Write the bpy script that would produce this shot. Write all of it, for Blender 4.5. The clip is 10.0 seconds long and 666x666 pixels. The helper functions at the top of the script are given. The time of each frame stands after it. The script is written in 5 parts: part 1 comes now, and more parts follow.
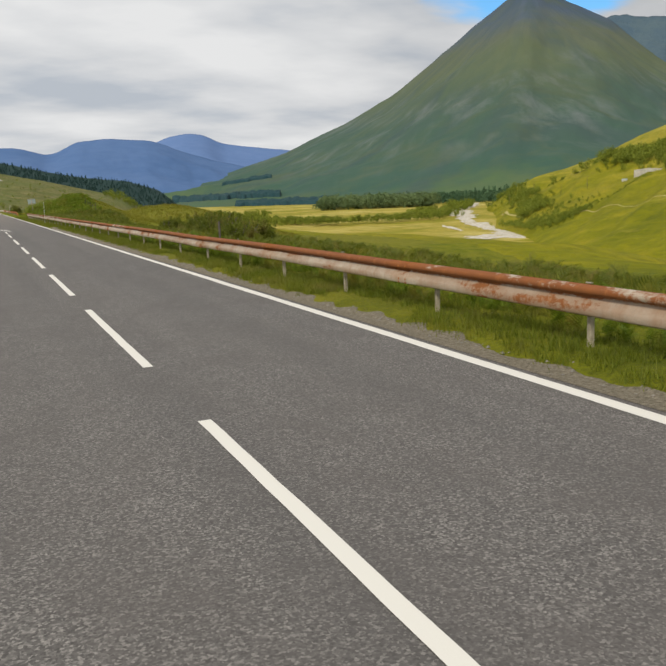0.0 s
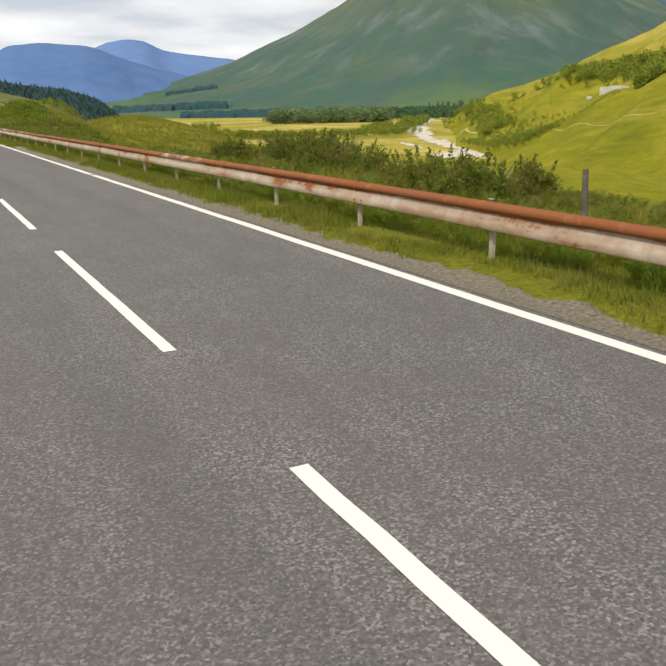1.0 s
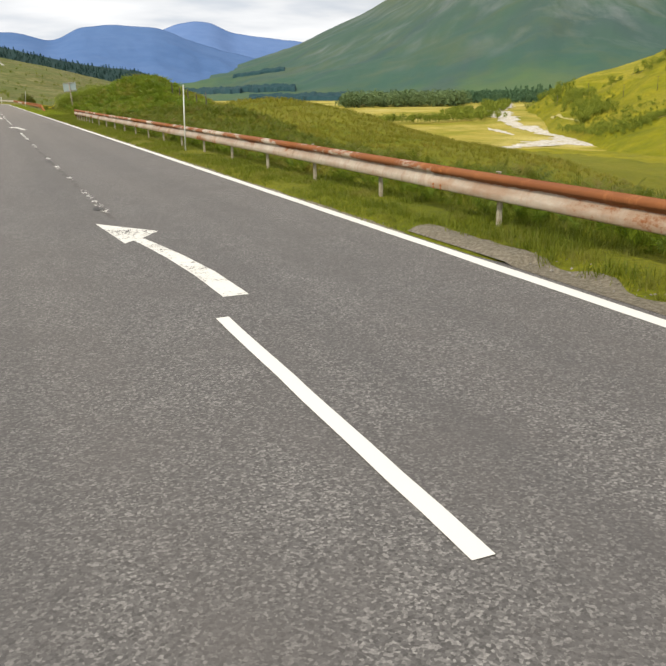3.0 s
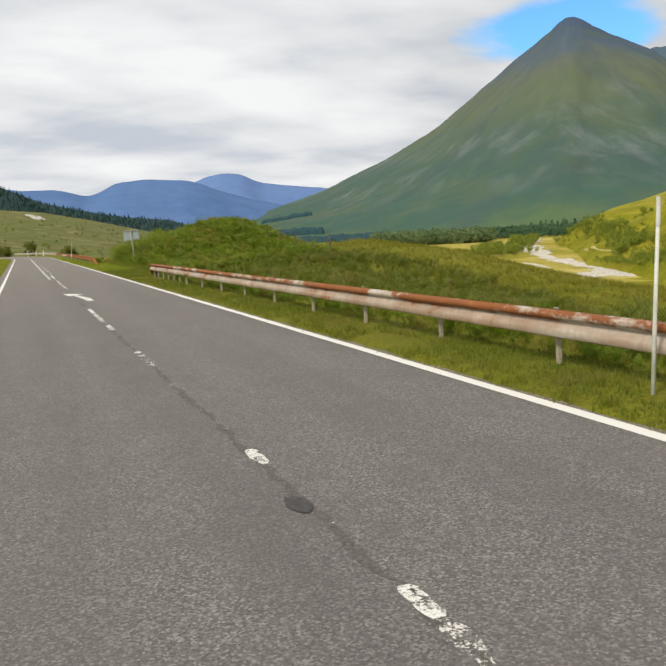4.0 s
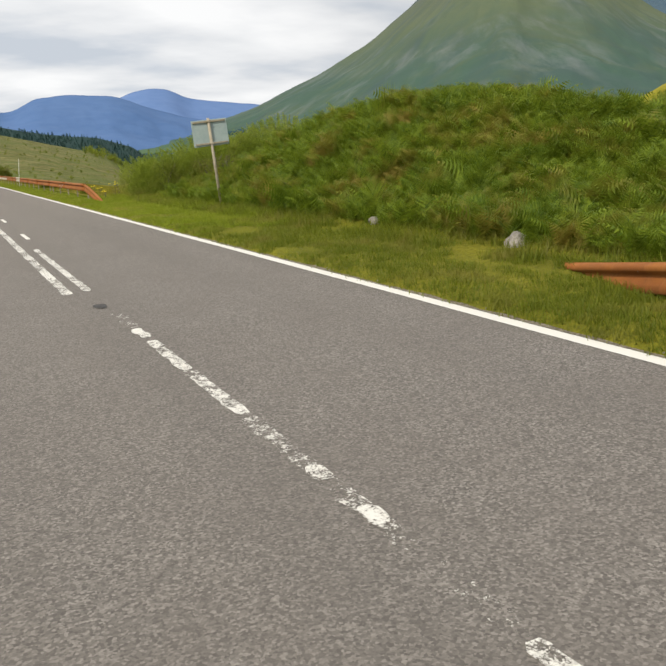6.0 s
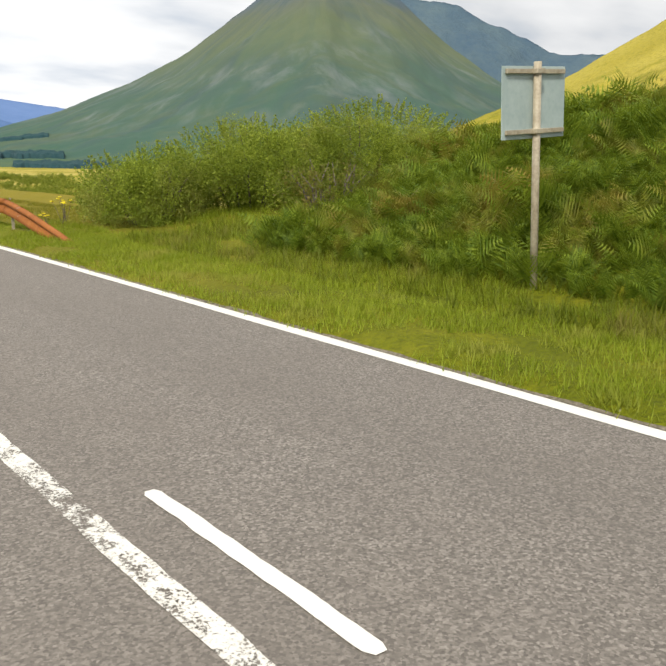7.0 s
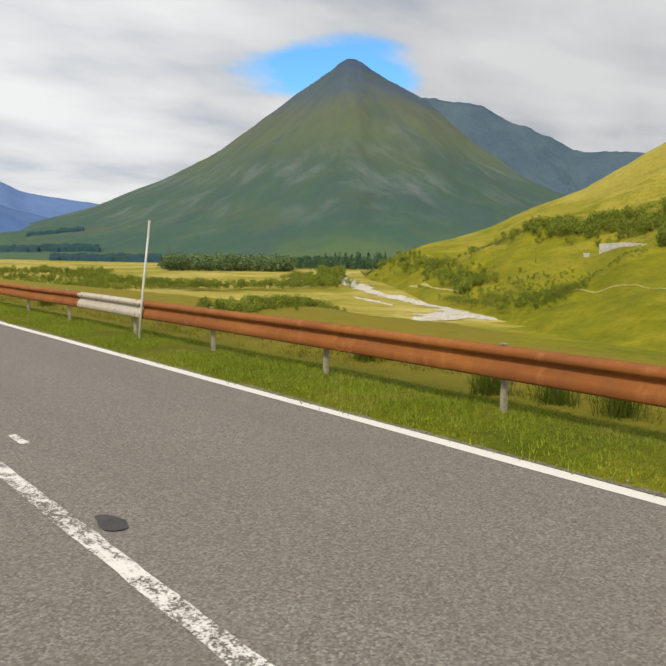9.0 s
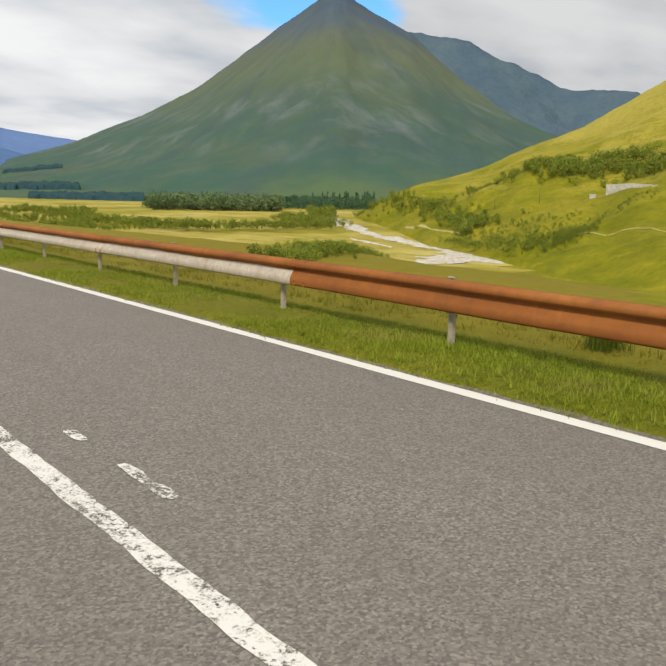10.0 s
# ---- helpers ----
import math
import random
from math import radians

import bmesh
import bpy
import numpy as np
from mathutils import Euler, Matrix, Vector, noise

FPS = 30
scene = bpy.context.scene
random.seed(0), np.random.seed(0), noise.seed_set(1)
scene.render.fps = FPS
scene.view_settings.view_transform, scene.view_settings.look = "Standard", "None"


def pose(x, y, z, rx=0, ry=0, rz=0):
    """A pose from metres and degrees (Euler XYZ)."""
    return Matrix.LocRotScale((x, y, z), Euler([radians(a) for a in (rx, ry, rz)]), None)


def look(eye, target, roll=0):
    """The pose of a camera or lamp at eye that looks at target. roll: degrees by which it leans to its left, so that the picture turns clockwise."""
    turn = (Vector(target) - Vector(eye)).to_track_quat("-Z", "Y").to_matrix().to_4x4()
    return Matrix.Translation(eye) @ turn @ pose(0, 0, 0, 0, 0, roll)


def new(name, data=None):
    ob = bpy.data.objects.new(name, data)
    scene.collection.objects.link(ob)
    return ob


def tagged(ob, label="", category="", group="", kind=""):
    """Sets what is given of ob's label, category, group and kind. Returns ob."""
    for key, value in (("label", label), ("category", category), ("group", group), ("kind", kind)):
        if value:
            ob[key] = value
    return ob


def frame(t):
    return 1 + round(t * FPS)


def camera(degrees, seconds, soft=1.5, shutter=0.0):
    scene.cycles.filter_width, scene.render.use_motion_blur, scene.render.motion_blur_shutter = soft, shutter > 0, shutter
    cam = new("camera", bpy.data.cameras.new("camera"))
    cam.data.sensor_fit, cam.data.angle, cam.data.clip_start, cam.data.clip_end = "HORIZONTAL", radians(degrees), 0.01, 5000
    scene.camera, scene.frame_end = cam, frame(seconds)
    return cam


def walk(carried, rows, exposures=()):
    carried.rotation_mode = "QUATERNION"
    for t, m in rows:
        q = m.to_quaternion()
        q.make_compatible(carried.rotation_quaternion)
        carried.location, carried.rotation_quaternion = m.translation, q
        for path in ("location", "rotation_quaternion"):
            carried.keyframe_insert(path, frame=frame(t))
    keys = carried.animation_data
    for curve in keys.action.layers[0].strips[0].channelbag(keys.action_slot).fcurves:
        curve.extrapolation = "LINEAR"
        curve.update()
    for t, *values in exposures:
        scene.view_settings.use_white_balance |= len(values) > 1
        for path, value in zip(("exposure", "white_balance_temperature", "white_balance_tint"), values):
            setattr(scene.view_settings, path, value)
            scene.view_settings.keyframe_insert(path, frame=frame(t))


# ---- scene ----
cam = camera(44.8, 10.0, soft=1.85)

PATH = [
    (0, (0.152, 4.069, 1.610), (0.9226, 5.8825, 1.2688), -2.29),
    (0.5, (0.050, 11.998, 1.640), (0.8984, 13.7662, 1.2458), -0.32),
    (1, (0.076, 20.575, 1.657), (0.9418, 22.2936, 1.1133), -1.28),
    (1.5, (0.125, 29.490, 1.629), (0.9552, 31.2202, 1.0652), 0.26),
    (2, (0.104, 37.999, 1.602), (1.0393, 39.6981, 1.1137), 4.34),
    (2.2, (0.054, 41.201, 1.604), (0.9985, 42.8793, 1.0642), 5.49),
    (3.3, (0.074, 58.722, 1.606), (0.7530, 60.5205, 1.0533), -2.44),
    (3.5, (0.105, 62.146, 1.612), (0.7821, 63.9732, 1.1608), -2.22),
    (4, (0.005, 70.591, 1.625), (0.7067, 72.4475, 1.3773), -3.04),
    (4.5, (-0.048, 78.841, 1.577), (0.7065, 80.6759, 1.3253), 1.98),
    (5, (-0.015, 86.977, 1.580), (0.7642, 88.7556, 1.1028), 0.34),
    (5.5, (-0.008, 95.106, 1.552), (0.7667, 96.8978, 1.1180), -3.02),
    (6, (0.028, 103.805, 1.548), (0.8551, 105.5700, 1.0993), -3.31),
    (6.2, (0.046, 107.202, 1.569), (1.0119, 108.8933, 1.1111), -4.89),
    (7.3, (0.033, 125.181, 1.502), (1.2934, 126.6796, 1.0937), 1.56),
    (7.5, (-0.024, 128.398, 1.506), (1.2008, 129.9315, 1.1205), 0.82),
    (8, (-0.150, 136.345, 1.513), (1.0550, 137.9064, 1.1822), -0.32),
    (8.5, (-0.252, 144.301, 1.510), (0.9827, 145.8587, 1.2900), 1.48),
    (9, (-0.202, 152.342, 1.467), (1.0064, 153.9241, 1.2705), 0.72),
    (9.5, (-0.078, 160.462, 1.407), (1.1620, 162.0081, 1.1353), 4.60),
    (10, (-0.075, 168.564, 1.420), (1.1595, 170.1000, 1.0786), 1.07),
]

EXPOSURES = [(0, -0.1), (0.5, -0.05), (1, 0.25), (1.5, 0.38), (2.2, 0.35), (3.3, 0.32), (3.5, 0.25), (4, 0.12), (4.5, -0.2), (5, 0.08), (5.5, 0.15), (6.2, 0.25), (7.3, 0.5), (7.5, 0.43), (8, 0.2), (8.5, 0.12), (9, 0.06), (9.5, -0.04), (10, 0.1)]
walk(cam, [(t, look(eye, target, roll)) for t, eye, target, roll in PATH], EXPOSURES)

# ---- light ----
SUN_AZ, SUN_EL = radians(-125), radians(46)      # azimuth clockwise from +y


def build_world():
    world = bpy.data.worlds.new("sky")
    scene.world = world
    world.use_nodes = True
    nt = world.node_tree
    nt.nodes.clear()
    N, L = nt.nodes.new, nt.links.new
    out, bg = N("ShaderNodeOutputWorld"), N("ShaderNodeBackground")
    sky = N("ShaderNodeTexSky")
    sky.sky_type, sky.sun_disc = "NISHITA", False
    sky.sun_elevation, sky.sun_rotation = SUN_EL, SUN_AZ
    sky.air_density, sky.dust_density = 1.3, 0.2
    co, sep = N("ShaderNodeTexCoord"), N("ShaderNodeSeparateXYZ")
    L(co.outputs["Generated"], sep.inputs[0])

    def mth(op, a, b=0.0, clamp=False):
        n = N("ShaderNodeMath")
        n.operation, n.use_clamp = op, clamp
        for i, v in enumerate((a, b)):
            if isinstance(v, (int, float)):
                n.inputs[i].default_value = v
            else:
                L(v, n.inputs[i])
        return n.outputs[0]

    # flat cloud deck seen in perspective
    zz = mth("ADD", mth("MAXIMUM", sep.outputs[2], 0.0), 0.20)
    comb = N("ShaderNodeCombineXYZ")
    L(mth("DIVIDE", sep.outputs[0], zz), comb.inputs[0])
    L(mth("DIVIDE", sep.outputs[1], zz), comb.inputs[1])

    def cloud_noise(scale, detail, rough, shift):
        mp, n = N("ShaderNodeMapping"), N("ShaderNodeTexNoise")
        mp.inputs["Location"].default_value = shift
        mp.inputs["Rotation"].default_value = (0, 0, 0.75)
        mp.inputs["Scale"].default_value = (0.75, 1.15, 1.0)
        L(comb.outputs[0], mp.inputs[0])
        L(mp.outputs[0], n.inputs["Vector"])
        n.inputs["Scale"].default_value, n.inputs["Detail"].default_value = scale, detail
        n.inputs["Roughness"].default_value = rough
        return n.outputs[0]

    big = cloud_noise(1.1, 5, 0.5, (3.1, 1.7, 0))
    shade = cloud_noise(1.9, 5, 0.48, (9.2, 4.4, 0))
    # the one gap of blue sky, over the summit
    gap = N("ShaderNodeVectorMath")
    gap.operation = "SUBTRACT"
    L(co.outputs["Generated"], gap.inputs[0])
    az, el = radians(37.3), radians(12.3)
    gap.inputs[1].default_value = (math.sin(az) * math.cos(el), math.cos(az) * math.cos(el), math.sin(el))
    stretch = N("ShaderNodeMapping")
    stretch.inputs["Rotation"].default_value = (0, 0, az)
    stretch.inputs["Scale"].default_value = (1.0, 1.0, 2.6)
    L(gap.outputs[0], stretch.inputs[0])
    ln = N("ShaderNodeVectorMath")
    ln.operation = "LENGTH"
    L(stretch.outputs[0], ln.inputs[0])
    hole = N("ShaderNodeMapRange")
    hole.interpolation_type = "SMOOTHSTEP"
    L(mth("ADD", ln.outputs["Value"], mth("MULTIPLY", mth("SUBTRACT", shade, 0.5), 0.30)), hole.inputs[0])
    hole.inputs[1].default_value, hole.inputs[2].default_value = 0.055, 0.11
    cover = N("ShaderNodeMapRange")
    cover.interpolation_type = "SMOOTHSTEP"
    L(big, cover.inputs[0])
    cover.inputs[1].default_value, cover.inputs[2].default_value = 0.20, 0.36
    amount = mth("MULTIPLY", cover.outputs[0], hole.outputs[0], True)
    ramp = N("ShaderNodeValToRGB")
    L(shade, ramp.inputs[0])
    e = ramp.color_ramp.elements
    e[0].position, e[0].color = 0.34, (3.55, 3.85, 4.25, 1)
    e[1].position, e[1].color = 0.63, (5.85, 5.88, 5.9, 1)
    mid = ramp.color_ramp.elements.new(0.47)
    mid.color = (4.85, 4.95, 5.08, 1)
    mix = N("ShaderNodeMix")
    mix.data_type = "RGBA"
    L(amount, mix.inputs["Factor"])
    deep = N("ShaderNodeMix")
    deep.data_type, deep.blend_type = "RGBA", "MULTIPLY"
    deep.inputs["Factor"].default_value = 1.0
    L(sky.outputs[0], deep.inputs["A"])
    deep.inputs["B"].default_value = (0.42, 0.80, 1.15, 1)
    L(deep.outputs["Result"], mix.inputs["A"])
    # the cloud deck is thicker and greyer towards the mountains
    thick = N("ShaderNodeMapRange")
    thick.interpolation_type = "SMOOTHSTEP"
    L(sep.outputs[0], thick.inputs[0])
    thick.inputs[1].default_value, thick.inputs[2].default_value = 0.25, 0.80
    thick.inputs[3].default_value, thick.inputs[4].default_value = 1.05, 0.82
    grey = N("ShaderNodeVectorMath")
    grey.operation = "SCALE"
    L(ramp.outputs[0], grey.inputs[0])
    L(thick.outputs[0], grey.inputs["Scale"])
    L(grey.outputs[0], mix.inputs["B"])
    L(mix.outputs["Result"], bg.inputs[0])
    bg.inputs[1].default_value = 0.138
    L(bg.outputs[0], out.inputs[0])


build_world()
sun_data = bpy.data.lights.new("sun", "SUN")
sun_data.energy, sun_data.angle, sun_data.color = 2.95, radians(9), (1.0, 0.93, 0.79)
sun = new("sun", sun_data)
sun.matrix_world = look((0, 0, 60), (-math.sin(SUN_AZ) * math.cos(SUN_EL), -math.cos(SUN_AZ) * math.cos(SUN_EL), 60 - math.sin(SUN_EL)))


# ---- materials ----
class Nodes:
    """A small writer of node materials."""

    def __init__(self, name, rough=0.9, spec=0.3):
        self.mat = bpy.data.materials.new(name)
        self.mat.use_nodes = True
        self.t = self.mat.node_tree
        self.bsdf = self.t.nodes["Principled BSDF"]
        self.bsdf.inputs["Roughness"].default_value = rough
        self.bsdf.inputs["Specular IOR Level"].default_value = spec
        self.geo = self.n("ShaderNodeNewGeometry")

    def n(self, kind):
        return self.t.nodes.new(kind)

    def put(self, socket, v):
        if isinstance(v, (int, float)):
            socket.default_value = v
        elif isinstance(v, tuple):
            socket.default_value = v if len(v) == 4 or socket.type == "VECTOR" else (*v, 1)
        else:
            self.t.links.new(v, socket)

    def pos(self, scale=(1, 1, 1), local=False):
        m = self.n("ShaderNodeMapping")
        m.inputs["Scale"].default_value = scale
        src = self.n("ShaderNodeTexCoord").outputs["Object"] if local else self.geo.outputs["Position"]
        self.put(m.inputs[0], src)
        return m.outputs[0]

    def noise(self, scale, detail=4, rough=0.55, at=None, dist=0.0):
        n = self.n("ShaderNodeTexNoise")
        self.put(n.inputs["Vector"], at if at is not None else self.geo.outputs["Position"])
        n.inputs["Scale"].default_value, n.inputs["Detail"].default_value = scale, detail
        n.inputs["Roughness"].default_value, n.inputs["Distortion"].default_value = rough, dist
        return n.outputs[0]

    def voronoi(self, scale, out="Distance", at=None):
        n = self.n("ShaderNodeTexVoronoi")
        self.put(n.inputs["Vector"], at if at is not None else self.geo.outputs["Position"])
        n.inputs["Scale"].default_value = scale
        return n.outputs[out]

    def ramp(self, fac, *stops):
        r = self.n("ShaderNodeValToRGB")
        self.put(r.inputs[0], fac)
        el = r.color_ramp.elements
        while len(el) < len(stops):
            el.new(0.5)
        for e, (p, c) in zip(el, stops):
            e.position, e.color = p, (*c, 1) if isinstance(c, tuple) else (c, c, c, 1)
        return r.outputs[0]

    def mix(self, fac, a, b, mode="MIX"):
        m = self.n("ShaderNodeMix")
        m.data_type, m.blend_type = "RGBA", mode
        for s, v in zip(("Factor", "A", "B"), (fac, a, b)):
            self.put(m.inputs[s], v)
        return m.outputs["Result"]

    def math(self, op, a, b=0.0, clamp=False):
        m = self.n("ShaderNodeMath")
        m.operation, m.use_clamp = op, clamp
        self.put(m.inputs[0], a)
        self.put(m.inputs[1], b)
        return m.outputs[0]

    def random(self):
        return self.geo.outputs["Random Per Island"]

    def finish(self, color, bump=None, strength=0.3, dist=0.02, rough=None, metal=None):
        self.put(self.bsdf.inputs["Base Color"], color)
        if rough is not None:
            self.put(self.bsdf.inputs["Roughness"], rough)
        if metal is not None:
            self.put(self.bsdf.inputs["Metallic"], metal)
        if bump is not None:
            b = self.n("ShaderNodeBump")
            b.inputs["Strength"].default_value, b.inputs["Distance"].default_value = strength, dist
            self.put(b.inputs["Height"], bump)
            self.put(self.bsdf.inputs["Normal"], b.outputs[0])
        return self.mat


def mat_asphalt():
    m = Nodes("asphalt", 0.85, 0.35)
    chips = m.voronoi(80, "Color")
    chip_v = m.n("ShaderNodeSeparateColor")
    m.put(chip_v.inputs[0], chips)
    fine = m.noise(58, 4, 0.72)
    big = m.noise(0.35, 4, 0.6, m.pos((1.0, 0.18, 1.0)))
    track = m.noise(1.1, 3, 0.5, m.pos((1.0, 0.03, 1.0)))
    f = m.math("ADD", m.math("MULTIPLY", chip_v.outputs[0], 0.45), m.math("MULTIPLY", fine, 0.55))
    base = m.ramp(f, (0.22, (0.036, 0.035, 0.035)), (0.45, (0.097, 0.092, 0.090)), (0.60, (0.146, 0.138, 0.133)), (0.78, (0.35, 0.33, 0.31)))
    patch = m.noise(1.3, 6, 0.72, m.pos((1.0, 0.6, 1.0)))
    base = m.mix(m.ramp(patch, (0.42, 0.0), (0.66, 0.62)), base, (0.092, 0.083, 0.080))
    base = m.mix(m.math("MULTIPLY", big, 0.5), base, (0.136, 0.122, 0.108))
    base = m.mix(m.ramp(track, (0.42, 0.0), (0.68, 0.48)), base, (0.078, 0.073, 0.071))
    # the asphalt turns paler and browner along the later stretch
    sep = m.n("ShaderNodeSeparateXYZ")
    m.put(sep.inputs[0], m.geo.outputs["Position"])
    along_y = m.math("DIVIDE", m.math("ADD", sep.outputs[1], m.math("MULTIPLY", big, 20.0)), 200.0)
    base = m.mix(m.ramp(along_y, (0.34, 0.0), (0.74, 0.50)), base, m.mix(f, (0.060, 0.051, 0.042), (0.40, 0.345, 0.285)))
    return m.finish(base, f, 0.5, 0.005)


def mat_paint(name="road_paint", worn=0.45, grain=1.0):
    m = Nodes(name, 0.7, 0.35)
    n1, n2, n3 = m.noise(9, 8, 0.78, m.pos((1.6, 1.0, 1.0))), m.noise(70, 3, 0.65), m.noise(1.3, 3, 0.5)
    f = m.math("ADD", m.math("ADD", m.math("MULTIPLY", n1, 0.50), m.math("MULTIPLY", n2, 0.28)), m.math("MULTIPLY", n3, 0.22))
    c = m.ramp(f, (worn, (0.46, 0.44, 0.40)), (worn + 0.05, (0.68, 0.66, 0.61)))
    m.put(m.bsdf.inputs["Alpha"], m.ramp(f, (worn - 0.012, 0.0), (worn, 1.0)))
    return m.finish(c, n2, 0.3, 0.003)


def mat_grass_ground():
    m = Nodes("grass_ground", 0.95, 0.15)
    big, mid, fine = m.noise(0.035, 4), m.noise(0.6, 5, 0.65), m.noise(14, 4, 0.7)
    streak = m.noise(0.05, 5, 0.65, m.pos((1.0, 0.35, 1.0)))
    c = m.ramp(mid, (0.30, (0.090, 0.115, 0.004)), (0.5, (0.165, 0.180, 0.006)), (0.72, (0.255, 0.240, 0.016)))
    c = m.mix(m.ramp(big, (0.42, 0.0), (0.62, 0.6)), c, (0.27, 0.225, 0.030))
    c = m.mix(m.ramp(streak, (0.5, 0.0), (0.66, 0.55)), c, (0.115, 0.130, 0.010))
    c = m.mix(m.ramp(fine, (0.35, 0.55), (0.6, 0.0)), c, (0.060, 0.072, 0.006))
    # rank bleached grass on the slope past the shrubs
    sep = m.n("ShaderNodeSeparateXYZ")
    m.put(sep.inputs[0], m.geo.outputs["Position"])
    late = m.math("MULTIPLY", m.ramp(m.math("DIVIDE", sep.outputs[1], 200.0), (0.66, 0.0), (0.72, 1.0)), m.ramp(m.math("DIVIDE", sep.outputs[0], 20.0), (0.275, 0.0), (0.32, 0.75)))
    c = m.mix(late, c, m.mix(mid, (0.165, 0.132, 0.009), (0.285, 0.222, 0.024)))
    return m.finish(c, m.math("ADD", fine, mid), 0.8, 0.12)


def mat_valley():
    m = Nodes("valley_grass", 0.95, 0.15)
    big, mid, fine = m.noise(0.010, 4, 0.6), m.noise(0.05, 5, 0.65, m.pos((1, 0.45, 1))), m.noise(0.8, 4, 0.7)
    c = m.ramp(big, (0.36, (0.23, 0.22, 0.016)), (0.47, (0.38, 0.305, 0.055)), (0.62, (0.50, 0.41, 0.125)))
    c = m.mix(m.ramp(mid, (0.48, 0.0), (0.64, 0.7)), c, (0.21, 0.20, 0.014))
    c = m.mix(m.ramp(fine, (0.38, 0.5), (0.55, 0.0)), c, (0.15, 0.14, 0.013))
    return m.finish(c, fine, 0.6, 0.5)


def mat_green_hill():
    m = Nodes("hill_grass", 0.95, 0.15)
    big, mid, fine = m.noise(0.009, 5, 0.6), m.noise(0.03, 6, 0.68, m.pos((1, 1, 2.5))), m.noise(0.35, 5, 0.7)
    c = m.ramp(mid, (0.32, (0.118, 0.130, 0.003)), (0.50, (0.198, 0.195, 0.004)), (0.68, (0.31, 0.265, 0.012)))
    # drier sheep-grazed ground higher up, in slanting streaks
    sep = m.n("ShaderNodeSeparateXYZ")
    m.put(sep.inputs[0], m.geo.outputs["Position"])
    slant = m.noise(0.022, 6, 0.7, m.pos((1.6, 0.5, 2.2)), 0.6)
    dry = m.math("ADD", m.math("DIVIDE", sep.outputs[2], 130.0), m.math("MULTIPLY", m.math("SUBTRACT", slant, 0.5), 1.9))
    lines_ = m.noise(0.05, 6, 0.7, m.pos((2.4, 0.5, 1.2)), 0.4)
    c = m.mix(m.ramp(lines_, (0.50, 0.0), (0.68, 0.35)), c, (0.125, 0.130, 0.005))
    c = m.mix(m.ramp(dry, (0.10, 0.0), (0.55, 0.75)), c, (0.47, 0.38, 0.075))
    c = m.mix(m.ramp(big, (0.45, 0.0), (0.62, 0.45)), c, (0.30, 0.25, 0.022))
    c = m.mix(m.ramp(fine, (0.36, 0.45), (0.54, 0.0)), c, (0.085, 0.105, 0.006))
    return m.finish(c, m.math("ADD", mid, fine), 0.9, 1.5)


def mat_mountain():
    m = Nodes("hazy_mountain_side", 0.95, 0.1)
    sep = m.n("ShaderNodeSeparateXYZ")
    m.put(sep.inputs[0], m.geo.outputs["Position"])
    wob, fine = m.noise(0.0028, 6, 0.62), m.noise(0.02, 5, 0.7)
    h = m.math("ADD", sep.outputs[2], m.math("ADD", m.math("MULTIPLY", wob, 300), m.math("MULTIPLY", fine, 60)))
    # haze blue and cloud shade are mixed into the colours, bluest at the summit
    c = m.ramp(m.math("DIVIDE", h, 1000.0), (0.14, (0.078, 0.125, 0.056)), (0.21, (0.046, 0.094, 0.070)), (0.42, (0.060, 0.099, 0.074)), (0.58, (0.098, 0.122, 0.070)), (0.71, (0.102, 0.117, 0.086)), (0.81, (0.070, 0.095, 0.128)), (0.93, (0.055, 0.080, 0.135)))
    # ribs, gullies and scree fan out from the summit
    dx, dy = m.math("SUBTRACT", sep.outputs[0], 2078.0), m.math("SUBTRACT", sep.outputs[1], 2773.0)
    turn = m.math("ARCTAN2", dx, dy)
    out = m.math("SQRT", m.math("ADD", m.math("MULTIPLY", dx, dx), m.math("MULTIPLY", dy, dy)))

    def fan(around, outward, lean=0.0):
        v = m.n("ShaderNodeCombineXYZ")
        m.put(v.inputs[0], m.math("ADD", m.math("MULTIPLY", turn, around), m.math("MULTIPLY", out, lean)))
        m.put(v.inputs[1], m.math("MULTIPLY", out, outward))
        return v.outputs[0]

    ribs = m.noise(1.0, 6, 0.62, fan(7.0, 0.0016), 0.7)
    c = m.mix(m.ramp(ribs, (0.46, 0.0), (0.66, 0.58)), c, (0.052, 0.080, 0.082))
    c = m.mix(m.ramp(ribs, (0.28, 0.22), (0.44, 0.0)), c, (0.135, 0.145, 0.080))
    blotch = m.noise(0.006, 6, 0.66, None, 0.5)
    c = m.mix(m.ramp(blotch, (0.48, 0.0), (0.66, 0.5)), c, (0.088, 0.110, 0.060))
    scree = m.noise(1.0, 8, 0.70, fan(13.0, 0.0046, 0.0024), 0.25)
    where = m.noise(0.0030, 3, 0.5)
    belt = m.math("MULTIPLY", m.ramp(m.math("DIVIDE", h, 1000.0), (0.20, 0.0), (0.34, 1.0), (0.50, 1.0), (0.62, 0.1)), m.ramp(where, (0.42, 0.0), (0.56, 1.0)))
    c = m.mix(m.math("MULTIPLY", m.ramp(scree, (0.47, 0.0), (0.70, 0.62)), belt), c, (0.170, 0.190, 0.185))
    return m.finish(c, m.math("ADD", ribs, m.math("MULTIPLY", blotch, 0.6)), 0.35, 14.0)


